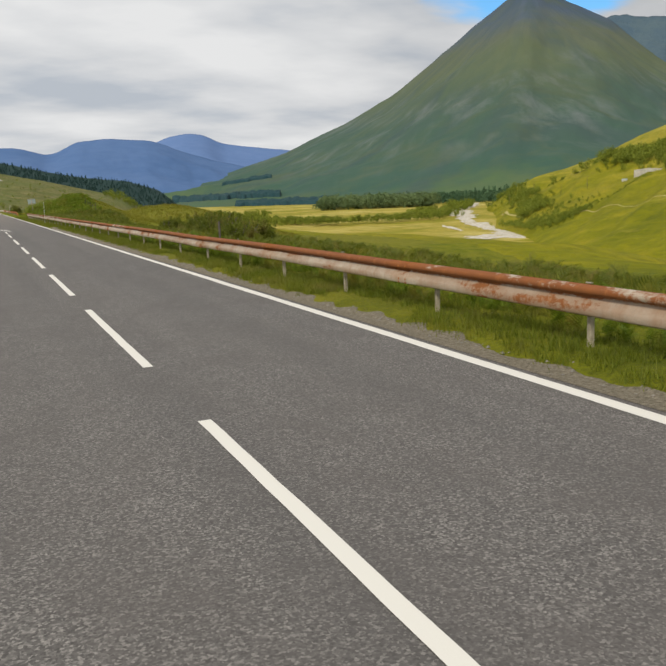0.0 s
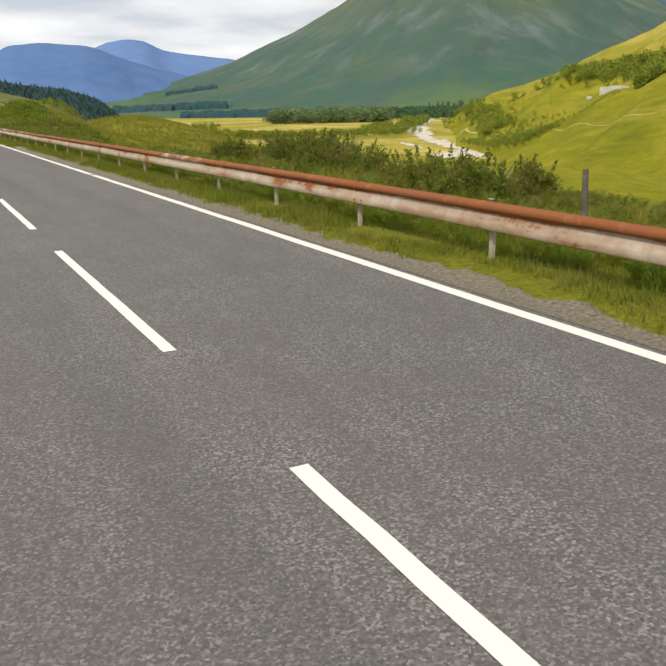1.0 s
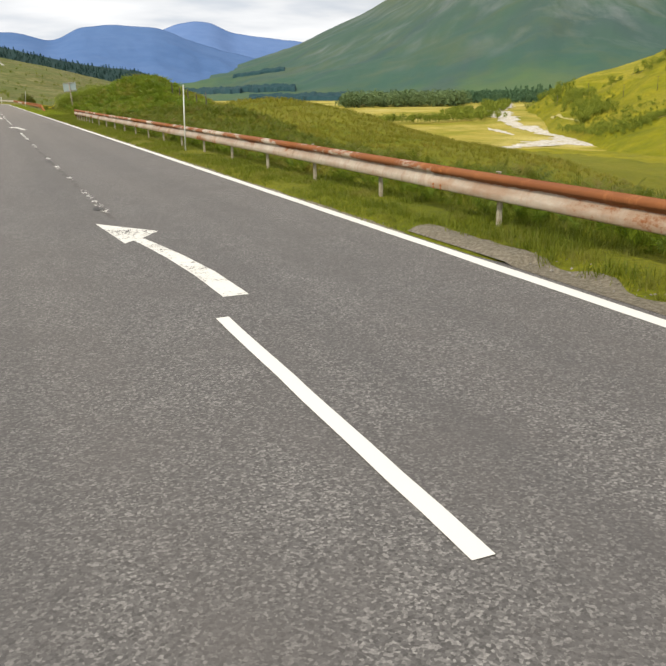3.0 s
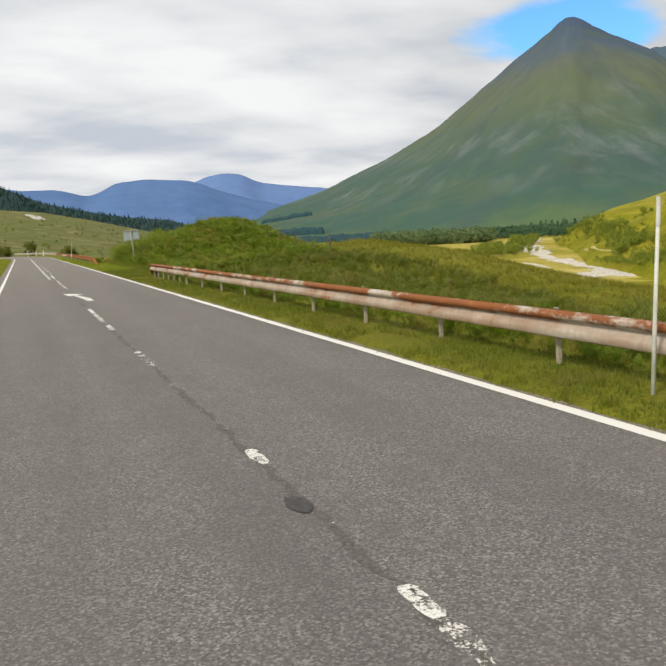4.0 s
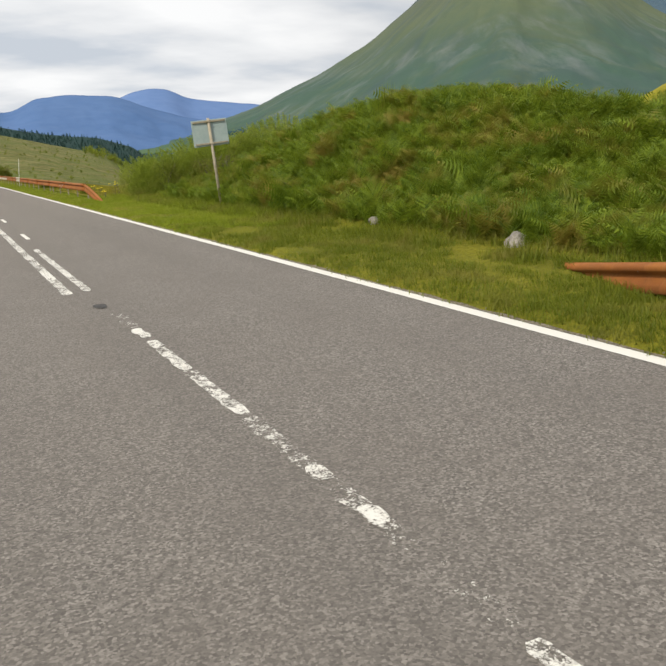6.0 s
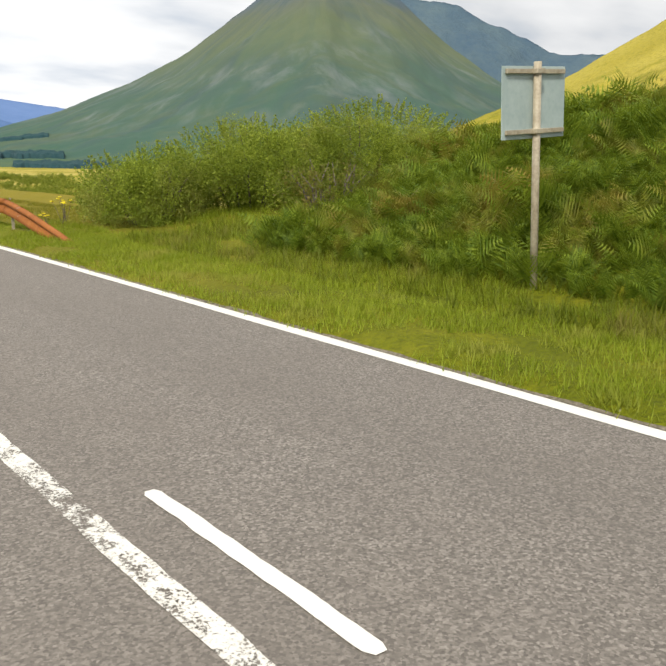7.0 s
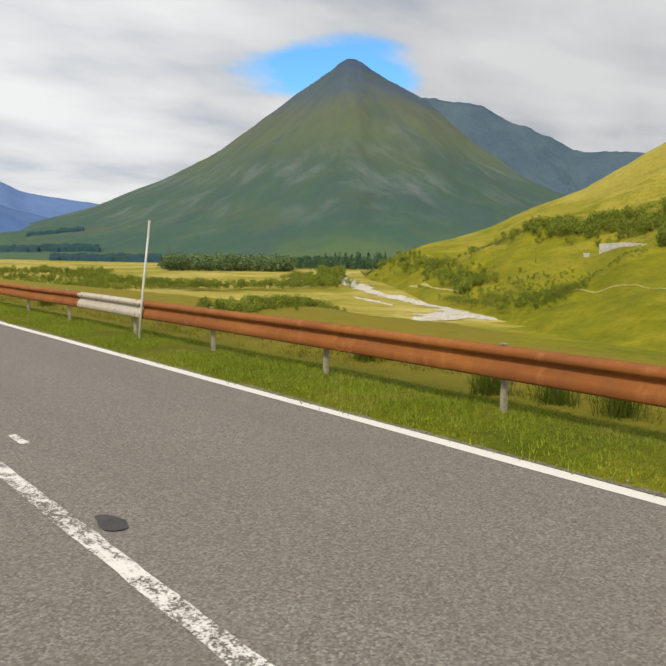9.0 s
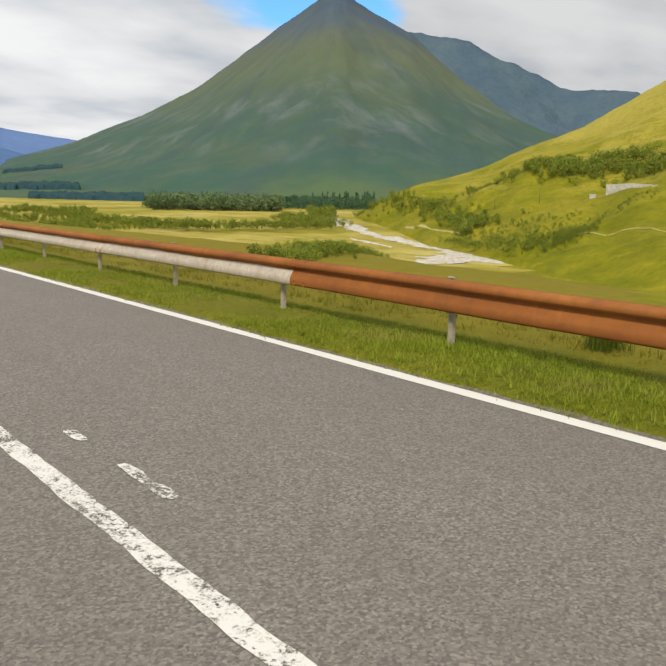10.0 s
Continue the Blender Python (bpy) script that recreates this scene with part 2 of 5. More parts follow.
def mat_plain(name, a, b, scale, rough=0.9, bump=0.3, dist=0.02, spec=0.3, metal=0.0, local=False):
    m = Nodes(name, rough, spec)
    at = m.pos((1, 1, 1), local)
    n1, n2 = m.noise(scale, 5, 0.6, at), m.noise(scale * 7, 3, 0.6, at)
    f = m.math("ADD", m.math("MULTIPLY", n1, 0.65), m.math("MULTIPLY", n2, 0.35))
    return m.finish(m.ramp(f, (0.34, a), (0.64, b)), n2, bump, dist, metal=metal)


def mat_leaf(name, dark, light, dry=None):
    """Thin leaves: reflecting, and letting some light through."""
    m = Nodes(name, 0.6, 0.25)
    r = m.random()
    patch, deep = m.noise(0.9, 3, 0.6), m.noise(0.55, 4, 0.6, m.pos((1, 1, 1.3)))
    c = m.mix(r, dark, light)
    c = m.mix(m.ramp(deep, (0.40, 0.45), (0.56, 0.0)), c, dark)
    if dry:
        c = m.mix(m.ramp(patch, (0.52, 0.0), (0.68, 0.7)), c, dry)
    m.finish(c)
    thin, both = m.n("ShaderNodeBsdfTranslucent"), m.n("ShaderNodeMixShader")
    m.put(thin.inputs[0], m.mix(0.35, c, (0.30, 0.34, 0.04)))
    both.inputs[0].default_value = 0.48
    m.put(both.inputs[1], m.bsdf.outputs[0])
    m.put(both.inputs[2], thin.outputs[0])
    m.put(m.t.nodes["Material Output"].inputs[0], both.outputs[0])
    return m.mat


def mat_rail(name, rust, upper, dull=0.0, clean=0.0):
    """W-beam of galvanised steel. rust: how much of it is rusted; upper: how far the upper wave is ahead of the lower."""
    m = Nodes(name, 0.55, 0.4)
    sep = m.n("ShaderNodeSeparateXYZ")
    m.put(sep.inputs[0], m.geo.outputs["Position"])
    n1 = m.noise(1.6, 6, 0.66, m.pos((1.0, 0.6, 2.0)))
    n2, n3 = m.noise(16, 5, 0.7), m.noise(0.45, 3, 0.5, m.pos((1, 1, 0.2)))
    up = m.ramp(sep.outputs[2], (0.54, 0.0), (0.58, 1.0))
    f = m.math("ADD", m.math("ADD", n1, m.math("MULTIPLY", n2, 0.3)), m.math("ADD", m.math("MULTIPLY", up, upper), m.math("MULTIPLY", n3, 0.5)))
    amount = m.ramp(m.math("MULTIPLY", f, 0.5), (0.56 - 0.3 * rust, 0.0), (0.60 - 0.3 * rust, 1.0))
    zinc = m.ramp(n2, (0.3, (0.34, 0.30, 0.24)), (0.7, (0.62, 0.56, 0.47)))
    ox = m.ramp(n1, (0.3, (0.215, 0.066, 0.008)), (0.52, (0.325, 0.108, 0.012)), (0.72, (0.40, 0.152, 0.022)))
    ox = m.mix(dull, ox, (0.175, 0.056, 0.020))
    grime, runs = m.noise(6, 7, 0.75, m.pos((1, 1, 0.6))), m.noise(3.2, 6, 0.7, m.pos((1, 1.6, 0.3)))
    ox = m.mix(m.ramp(grime, (0.44, 0.0), (0.66, 0.5)), ox, (0.170, 0.060, 0.018))
    ox = m.mix(m.ramp(runs, (0.56, 0.0), (0.70, 0.45)), ox, (0.40, 0.165, 0.055))
    stain = m.ramp(m.math("ADD", n1, m.math("MULTIPLY", n2, 0.4)), (0.48, 0.0), (0.78, 0.80))
    zinc = m.mix(m.math("MULTIPLY", stain, 1.0 - clean), zinc, (0.255, 0.140, 0.070))
    zinc = m.mix(m.math("MULTIPLY", m.ramp(runs, (0.50, 0.0), (0.66, 0.55)), 1.0 - 0.6 * clean), zinc, (0.27, 0.155, 0.085))
    return m.finish(m.mix(amount, zinc, ox), n2, 0.35, 0.004, rough=m.ramp(amount, (0.0, 0.5), (1.0, 0.85)))


ASPHALT, PAINT = mat_asphalt(), mat_paint("road_paint", 0.33)
PAINT_WORN = mat_paint("worn_road_paint", 0.585)
PATCHY = mat_paint("patchy_road_paint", 0.480)
FLECKS = mat_paint("flecked_road_paint", 0.535)
ARROW_PAINT = mat_paint("arrow_paint", 0.45)
GRASS, VALLEY, HILL, MOUNTAIN = mat_grass_ground(), mat_valley(), mat_green_hill(), mat_mountain()
# the blue of distance haze is put into these three hill colours
BLUE_HILLS = mat_plain("distant_hill_haze", (0.072, 0.136, 0.285), (0.097, 0.166, 0.325), 0.0022, 0.95, 0.3, 12, 0.05)
BLUE_FAR = mat_plain("far_hill_pale_haze", (0.100, 0.172, 0.345), (0.128, 0.202, 0.385), 0.0022, 0.95, 0.3, 12, 0.05)
FAR_RIDGE = mat_plain("far_ridge_haze", (0.058, 0.096, 0.138), (0.088, 0.128, 0.150), 0.006, 0.95, 0.6, 20, 0.05)


def mat_moor():
    m = Nodes("moor_grass", 0.95, 0.1)
    big, mid, fine = m.noise(0.022, 5, 0.6), m.noise(0.13, 6, 0.7, m.pos((1, 1.6, 1))), m.noise(0.9, 4, 0.7)
    c = m.ramp(mid, (0.34, (0.070, 0.085, 0.020)), (0.50, (0.155, 0.150, 0.050)), (0.66, (0.29, 0.255, 0.115)))
    c = m.mix(m.ramp(big, (0.44, 0.0), (0.60, 0.6)), c, (0.110, 0.145, 0.035))
    c = m.mix(m.ramp(fine, (0.36, 0.5), (0.52, 0.0)), c, (0.060, 0.065, 0.020))
    return m.finish(c, m.math("ADD", mid, fine), 0.9, 0.8)


MOOR = mat_moor()
FOREST = mat_plain("conifer_green", (0.060, 0.125, 0.070), (0.105, 0.175, 0.085), 0.06, 0.9, 0.3, 0.5, 0.1)
WOOD_LEAF = mat_plain("woodland_leaf", (0.095, 0.130, 0.015), (0.225, 0.255, 0.033), 0.15, 0.9, 0.5, 0.5, 0.15)
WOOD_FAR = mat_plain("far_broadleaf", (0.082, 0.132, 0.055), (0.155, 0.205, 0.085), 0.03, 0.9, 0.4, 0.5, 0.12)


def mat_river():
    m = Nodes("river_bed_gravel", 0.9, 0.3)
    a, b, f = m.noise(0.12, 6, 0.7), m.noise(0.5, 5, 0.7), m.noise(3.0, 4, 0.7)
    c = m.ramp(b, (0.32, (0.30, 0.25, 0.18)), (0.52, (0.56, 0.52, 0.45)), (0.70, (0.74, 0.70, 0.63)))
    c = m.mix(m.ramp(a, (0.36, 0.8), (0.45, 0.0)), c, (0.36, 0.27, 0.045))
    return m.finish(c, m.math("ADD", b, f), 0.8, 0.3)


RIVER = mat_river()
GRIT = mat_plain("roadside_grit", (0.085, 0.073, 0.048), (0.30, 0.26, 0.195), 26.0, 0.95, 0.8, 0.02)
STEEL = mat_plain("galvanised_post", (0.20, 0.165, 0.11), (0.42, 0.37, 0.28), 5.0, 0.55, 0.2, 0.003, 0.5)
SIGN_BACK = mat_plain("sign_back_grey", (0.27, 0.34, 0.34), (0.36, 0.43, 0.42), 3.0, 0.5, 0.1, 0.002, 0.5)
SNOW_POLE = mat_plain("grey_white_pole", (0.42, 0.43, 0.37), (0.62, 0.62, 0.56), 6.0, 0.55, 0.15, 0.002, 0.4)
WHITE_POLE = mat_plain("white_pole", (0.62, 0.62, 0.57), (0.80, 0.80, 0.76), 6.0, 0.55, 0.15, 0.002, 0.4)
WOOD = mat_plain("weathered_stake", (0.060, 0.050, 0.040), (0.14, 0.12, 0.10), 12.0, 0.9, 0.5, 0.004)
CONCRETE = mat_plain("pale_concrete", (0.30, 0.285, 0.25), (0.56, 0.53, 0.47), 0.7, 0.85, 0.3, 0.05)
ROCK = mat_plain("grey_rock", (0.14, 0.13, 0.11), (0.34, 0.31, 0.27), 3.0, 0.9, 0.8, 0.05)
STUD_PATCH = mat_plain("bitumen_patch", (0.035, 0.033, 0.032), (0.075, 0.070, 0.067), 20.0, 0.75, 0.4, 0.003)
RAILS = [mat_rail("beam_pale", 0.16, 0.22, 0.7, 0.1), mat_rail("beam_mixed", 0.20, 0.42, 0.75), mat_rail("beam_rusty", 0.80, 0.1, 0.35), mat_rail("beam_bare_zinc", -0.22, 0.22, 0.5, 0.85), mat_rail("beam_rusted_above", -0.10, 0.85, 0.3, 0.7)]
LEAF_SHRUB = mat_leaf("shrub_leaf", (0.100, 0.155, 0.013), (0.40, 0.47, 0.058), (0.33, 0.33, 0.08))
LEAF_DARK = mat_leaf("dark_shrub_leaf", (0.070, 0.095, 0.010), (0.190, 0.215, 0.028), (0.22, 0.150, 0.05))
# the low dark end of the frond colour stands in for shaded gaps
BRACKEN = mat_leaf("bracken_frond", (0.062, 0.118, 0.006), (0.245, 0.315, 0.024), (0.33, 0.215, 0.05))
BLADE = mat_leaf("grass_blade", (0.170, 0.225, 0.010), (0.36, 0.42, 0.034), (0.36, 0.33, 0.07))
# rougher, browner verge grass with shade also put into its darker green
BLADE_ROUGH_SHADE = mat_leaf("rough_shaded_blade", (0.085, 0.115, 0.006), (0.215, 0.240, 0.020), (0.27, 0.215, 0.06))
BLADE_TALL = mat_leaf("tall_grass_blade", (0.150, 0.148, 0.010), (0.29, 0.255, 0.030), (0.37, 0.28, 0.06))
FLOWER = mat_plain("yellow_flower", (0.70, 0.52, 0.01), (0.85, 0.70, 0.03), 30.0, 0.7, 0.0, 0.001)
BARK = mat_plain("bark", (0.07, 0.055, 0.042), (0.16, 0.135, 0.11), 9.0, 0.9, 0.6, 0.01)


# ---- helpers of this scene ----
def mesh_of(name, verts, faces, material, smooth=False):
    me = bpy.data.meshes.new(name)
    me.from_pydata([tuple(v) for v in verts], [], [tuple(f) for f in faces])
    me.materials.append(material)
    if smooth:
        me.polygons.foreach_set("use_smooth", [True] * len(me.polygons))
    me.update()
    return me


def mesh_tris(name, verts, tris, material, smooth=False):
    """A mesh straight from arrays of corners and triangles."""
    me = bpy.data.meshes.new(name)
    v, f = np.asarray(verts, np.float32), np.asarray(tris, np.int32)
    me.vertices.add(len(v))
    me.vertices.foreach_set("co", v.ravel())
    me.loops.add(f.size)
    me.loops.foreach_set("vertex_index", f.ravel())
    me.polygons.add(len(f))
    me.polygons.foreach_set("loop_start", np.arange(0, f.size, 3, dtype=np.int32))
    me.polygons.foreach_set("loop_total", np.full(len(f), 3, np.int32))
    me.polygons.foreach_set("use_smooth", np.full(len(f), smooth))
    me.materials.append(material)
    me.update(calc_edges=True)
    me.validate()
    return me


def part(name, me, parent, label="", at=None):
    ob = new(name, me)
    ob.parent = parent
    if at is not None:
        ob.matrix_basis = at
    return tagged(ob, label)


def bm_mesh(name, bm, material, smooth=False):
    me = bpy.data.meshes.new(name)
    bm.to_mesh(me)
    bm.free()
    me.materials.append(material)
    if smooth:
        me.polygons.foreach_set("use_smooth", [True] * len(me.polygons))
    return me


def add_box(bm, size, at, turn=None, bevel=0.0):
    m = Matrix.Translation(at) @ (turn.to_4x4() if turn is not None else Matrix()) @ Matrix.Diagonal((*size, 1))
    got = bmesh.ops.create_cube(bm, size=1.0, matrix=m)
    if bevel:
        edges = list({e for v in got["verts"] for e in v.link_edges})
        bmesh.ops.bevel(bm, geom=edges, offset=bevel, segments=2, affect="EDGES", profile=0.6)


def add_tube(bm, points, radii, sides=8):
    rings = []
    for i, (p, r) in enumerate(zip(points, radii)):
        a, b = Vector(points[max(i - 1, 0)]), Vector(points[min(i + 1, len(points) - 1)])
        d = (b - a).normalized()
        u = d.orthogonal().normalized()
        w = d.cross(u)
        rings.append([bm.verts.new(Vector(p) + r * (math.cos(k * math.tau / sides) * u + math.sin(k * math.tau / sides) * w)) for k in range(sides)])
    for r0, r1 in zip(rings, rings[1:]):
        for k in range(sides):
            bm.faces.new((r0[k], r0[(k + 1) % sides], r1[(k + 1) % sides], r1[k]))
    bm.faces.new(rings[0][::-1])
    bm.faces.new(rings[-1])


def smooth01(t):
    t = np.clip(t, 0.0, 1.0)
    return t * t * (3 - 2 * t)


def fbm(x, y, octaves=4, seed=0.0):
    return noise.fractal((x, y, seed), 1.0, 2.0, octaves)


# ---- the road ----
BEND_Y, BEND_R = 196.0, 260.0
ROAD_L, ROAD_R = -1.25, 4.62


def bend(y):
    """How far the road has swung to the left at y."""
    return -max(0.0, y - BEND_Y) ** 2 / (2 * BEND_R)


def road_strip(name, x0, x1, y0, y1, z, material, step=2.0, parent=None, thick=0.0, ragged=0.0, rise=0.0, freq=0.9):
    n = max(1, int(math.ceil((y1 - y0) / step)))
    verts, faces = [], []
    for i in range(n + 1):
        y = y0 + (y1 - y0) * i / n
        s = bend(y)
        j0, j1 = (ragged * fbm(y * freq, 3.3, 4, 7.0), ragged * fbm(y * freq, 9.1, 4, 2.0)) if ragged else (0, 0)
        verts += [(x0 + s + j0, y, z), (x1 + s + j1, y, z + rise)]
    for i in range(n):
        a = 2 * i
        faces.append((a, a + 1, a + 3, a + 2))
    if thick:
        k = len(verts)
        verts += [(x, y, z - thick) for x, y, _ in verts]
        for i in range(n):
            a = 2 * i
            faces += [(a + 1, a + 1 + k, a + 3 + k, a + 3), (a, a + 2, a + 2 + k, a + k)]
    return new(name, mesh_of(name, verts, faces, material)) if parent is None else part(name, mesh_of(name, verts, faces, material), parent)


road = road_strip("road", ROAD_L, ROAD_R, -120, 330, 0.0, ASPHALT, 1.5, thick=0.12, ragged=0.10)
tagged(road, "worn grey asphalt two-lane road with white markings", "road", kind="structure")
for y0, y1 in ((-120, 42.75), (43.05, 318)):
    edge_line = road_strip("edge_line", 4.20, 4.345, y0, y1, 0.004, PAINT, 1.0, ragged=0.012)
    tagged(edge_line, "solid white edge line painted on asphalt", "road marking", kind="structure")
left_line = road_strip("edge_line", -0.95, -0.83, -120, 318, 0.004, PAINT, 2.0, ragged=0.012)
tagged(left_line, "solid white edge line painted on asphalt", "road marking", kind="structure")


def mark(x, y0, y1, width=0.10, material=PAINT, label="white painted centre line dash on asphalt", z=0.0055, chipped=0.0):
    n = max(2, int((y1 - y0) / (0.04 if chipped else 0.35)))
    verts, faces = [], []
    for i in range(n + 1):
        y = y0 + (y1 - y0) * i / n
        j = 0.006 * fbm(y * 3, x, 3, 4.0)
        end = min(1.0, 0.55 + 14.0 * min(y - y0, y1 - y)) if chipped else 1.0
        a, b = (max(-0.8 * width, chipped * fbm(y * 5.0, k, 4, 2.0 + k)) for k in (1.0, 5.0))
        half = 0.5 * width * end
        verts += [(x - half - a * end + j + bend(y), y, z), (x + half + max(b, a * -1 - 2 * half + 0.004) * end + j + bend(y), y, z)]
    for i in range(n):
        faces.append((2 * i, 2 * i + 1, 2 * i + 3, 2 * i + 2))
    return tagged(new("centre_dash", mesh_of("centre_dash", verts, faces, material)), label, "road marking", "centre line dashes", kind="structure")


for k in range(-4, 4):
    mark(1.505, 11.9 + 7.04 * k, 11.9 + 7.04 * k + 4.87)
for y0, y1 in ((40.4, 46.0), (48.9, 53.6), (55.9, 59.4)):
    mark(1.505, y0, y1)
tar = road_strip("tar_joint", 1.455, 1.505, 64.8, 94.0, 0.0018, mat_plain("dark_tar_joint", (0.045, 0.041, 0.039), (0.150, 0.134, 0.122), 30.0, 0.85, 0.6, 0.005), 0.1, ragged=0.07, freq=3.0)
tagged(tar, "dark worn tar joint under the centre line", "road marking", kind="structure")
for y0, y1 in ((66.7, 66.85), (70.7, 70.9), (73.45, 73.8), (76.05, 76.5), (82.65, 82.85), (86.3, 87.25), (88.45, 89.5), (89.6, 90.1), (90.15, 92.05), (102.9, 103.3), (104.0, 104.6), (105.0, 105.6), (106.55, 106.75), (107.1, 107.3), (108.25, 109.3), (109.5, 110.65), (110.8, 111.25), (113.9, 119.7)):
    mark(1.495, y0, y1, 0.10, PATCHY, "chipped remnant of a white centre line dash", chipped=0.016 if y1 - y0 > 0.5 else 0.035)
for y0, y1 in ((65.4, 66.6), (67.0, 68.6), (72.4, 73.4), (81.2, 82.6), (87.3, 88.4), (106.3, 108.2), (109.3, 109.5), (111.3, 112.2)):
    mark(1.495, y0, y1, 0.11, FLECKS, "scattered white flecks of a worn centre line", 0.0045, chipped=0.03)
for y0, y1 in ((66.0, 93.0), (101.5, 113.0)):
    mark(1.50, y0, y1, 0.10, PAINT_WORN, "worn-out faint white centre line on asphalt", 0.003)
solid = road_strip("centre_line", 1.185, 1.305, 113.8, 300, 0.004, PATCHY, 0.08, ragged=0.014, freq=4.0)
tagged(solid, "worn solid white centre line on asphalt", "road marking", kind="structure")
for y0, y1 in ((122.0, 123.6), (128.2, 129.8), (134.2, 135.7), (140.28, 141.85), (146.94, 147.86)):
    mark(1.60, y0, y1, 0.085, PAINT, "short white dash beside a solid centre line", chipped=0.008)
for y0, y1 in ((158.5, 158.9), (165.2, 165.8), (171.8, 172.4), (172.9, 173.15), (178.2, 179.1), (184.4, 185.3), (190.6, 191.5), (196.8, 197.7), (203.0, 203.9), (209.2, 210.1)):
    mark(1.60, y0, y1, 0.075, PATCHY, "worn short dash beside a solid centre line", chipped=0.022)


def lane_arrow(y_tail, y_tip):
    """The bent arrow that sends traffic back to its own lane."""
    L = y_tip - y_tail
    pts_r = [(1.90, 0.0), (1.87, 0.22), (1.78, 0.42), (1.66, 0.60), (1.58, 0.70)]
    pts_l = [(1.68, 0.0), (1.66, 0.20), (1.60, 0.40), (1.52, 0.57), (1.46, 0.67)]
    head = [(1.34, 0.64), (1.22, 1.0), (1.84, 0.79)]
    verts = [(x, y_tail + u * L, 0.005) for x, u in pts_l + pts_r + head]
    faces = [(i, i + 5, i + 6, i + 1) for i in range(4)] + [(10, 4, 9, 12, 11)]
    ob = new("lane_arrow", mesh_of("lane_arrow", verts, faces, ARROW_PAINT))
    return tagged(ob, "worn white bent arrow painted on the asphalt", "road marking", "lane arrows", kind="structure")


lane_arrow(60.0, 64.45)
lane_arrow(95.2, 99.85)


def road_stud(x, y, reflector=True):
    bm = bmesh.new()
    n = 12
    ring = [bm.verts.new((x + 0.075 * math.cos(a) * (1 + 0.3 * fbm(a, y, 2)), y + 0.17 * math.sin(a) * (1 + 0.35 * fbm(y, a, 2)), 0.0075)) for a in [k * math.tau / n for k in range(n)]]
    bm.faces.new(ring)
    stud = new("road_stud", None)
    stud.location = (0, 0, 0)
    part("patch", bm_mesh("patch", bm, STUD_PATCH), stud, "dark bitumen patch")
    if reflector:
        bm = bmesh.new()
        add_box(bm, (0.07, 0.07, 0.02), (x - 0.01, y - 0.16, 0.008), bevel=0.008)
        part("reflector", bm_mesh("reflector", bm, WHITE_POLE), stud, "white reflector block")
    tagged(stud, "white road stud in a dark bitumen patch" if reflector else "dark bitumen patch of a lost road stud", "road stud", "road studs")


for y in (65.85, 75.1, 94.0, 102.55, 112.7, 148.65, 156.42):
    road_stud(1.43, y, False)
for y in (129.35, 133.25, 141.05, 163.45, 178.4, 185.8):
    road_stud(1.42, y)


# ---- the ground ----
CREST = [(-80, -0.8), (25, -0.7), (38, -0.4), (51, -0.6), (60, -1.6), (73, -1.6), (86, -1.4), (90, -0.8), (94, -0.35), (98, 0.1), (103, 0.35), (108, 0.55), (113, 0.85), (117, 1.65), (121, 2.05), (125, 2.15), (128, 1.75), (133, 0.7), (138, 0.0), (143, -0.5), (160, -0.9), (200, -1.0), (260, -0.3), (420, -1.5)]
KNOLL = [(88, 0.0), (94.4, 0.5), (99.7, 0.8), (107.6, 1.1), (118, 2.0), (126, 3.1), (134, 3.5), (139, 3.9), (148, 2.6), (160, 0.0)]
KY, KZ = [c[0] for c in KNOLL], [c[1] for c in KNOLL]
CY, CZ = [c[0] for c in CREST], [c[1] for c in CREST]


FLOOR_R, FLOOR_Z = (0, 430, 900, 1800, 4900), (-31, -31, -23, -18, -18)


def ground_z(x, y):
    s = bend(y)
    u = x - s                                   # across the road
    c = float(np.interp(y, CY, CZ))
    rough = 0.10 * fbm(x * 0.5, y * 0.5, 3, 1.0) + 0.22 * fbm(x * 0.11, y * 0.11, 3, 5.0)
    if u > ROAD_R - 0.3:
        if u < 6.3:
            edge = 4.5 if y < 60 else 4.29
            return -0.02 + 0.09 * smooth01((u - edge) / (0.5 if y < 60 else 0.3)) + 0.02 * fbm(x * 1.7, y * 1.7, 3, 2.0) * smooth01((u - 4.7) / 0.4)
        a = smooth01((u - 6.3) / (5.7 if c > 0 else 9.0))
        z = 0.08 + (c - 0.08) * a
        back = smooth01((u - 12.0) / 11.0) * (max(c, 0) + 1.8)
        fall = -4.0 * smooth01((x - 12) / 46.0) - 26.0 * smooth01((x - 58) / 140.0)
        floor_z = float(np.interp(math.hypot(x, y - 152), FLOOR_R, FLOOR_Z))
        knoll = float(np.interp(y, KY, KZ)) * math.exp(-((x - 30.0) / 11.0) ** 2)
        return max(z - back + fall + knoll, floor_z) + rough * smooth01((u - 6.3) / 4) * (1.0 if u < 60 else 1.6)
    if u < ROAD_L + 0.3:
        v = ROAD_L - u
        return (0.03 if v > 0.1 else -0.10) + 0.06 * max(v, 0) ** 0.8 + rough * smooth01(v / 6)
    return -0.10


def lines(parts):
    out = []
    for a, b, step in parts:
        out += list(np.arange(a, b, step))
    return np.array(out + [parts[-1][1]])


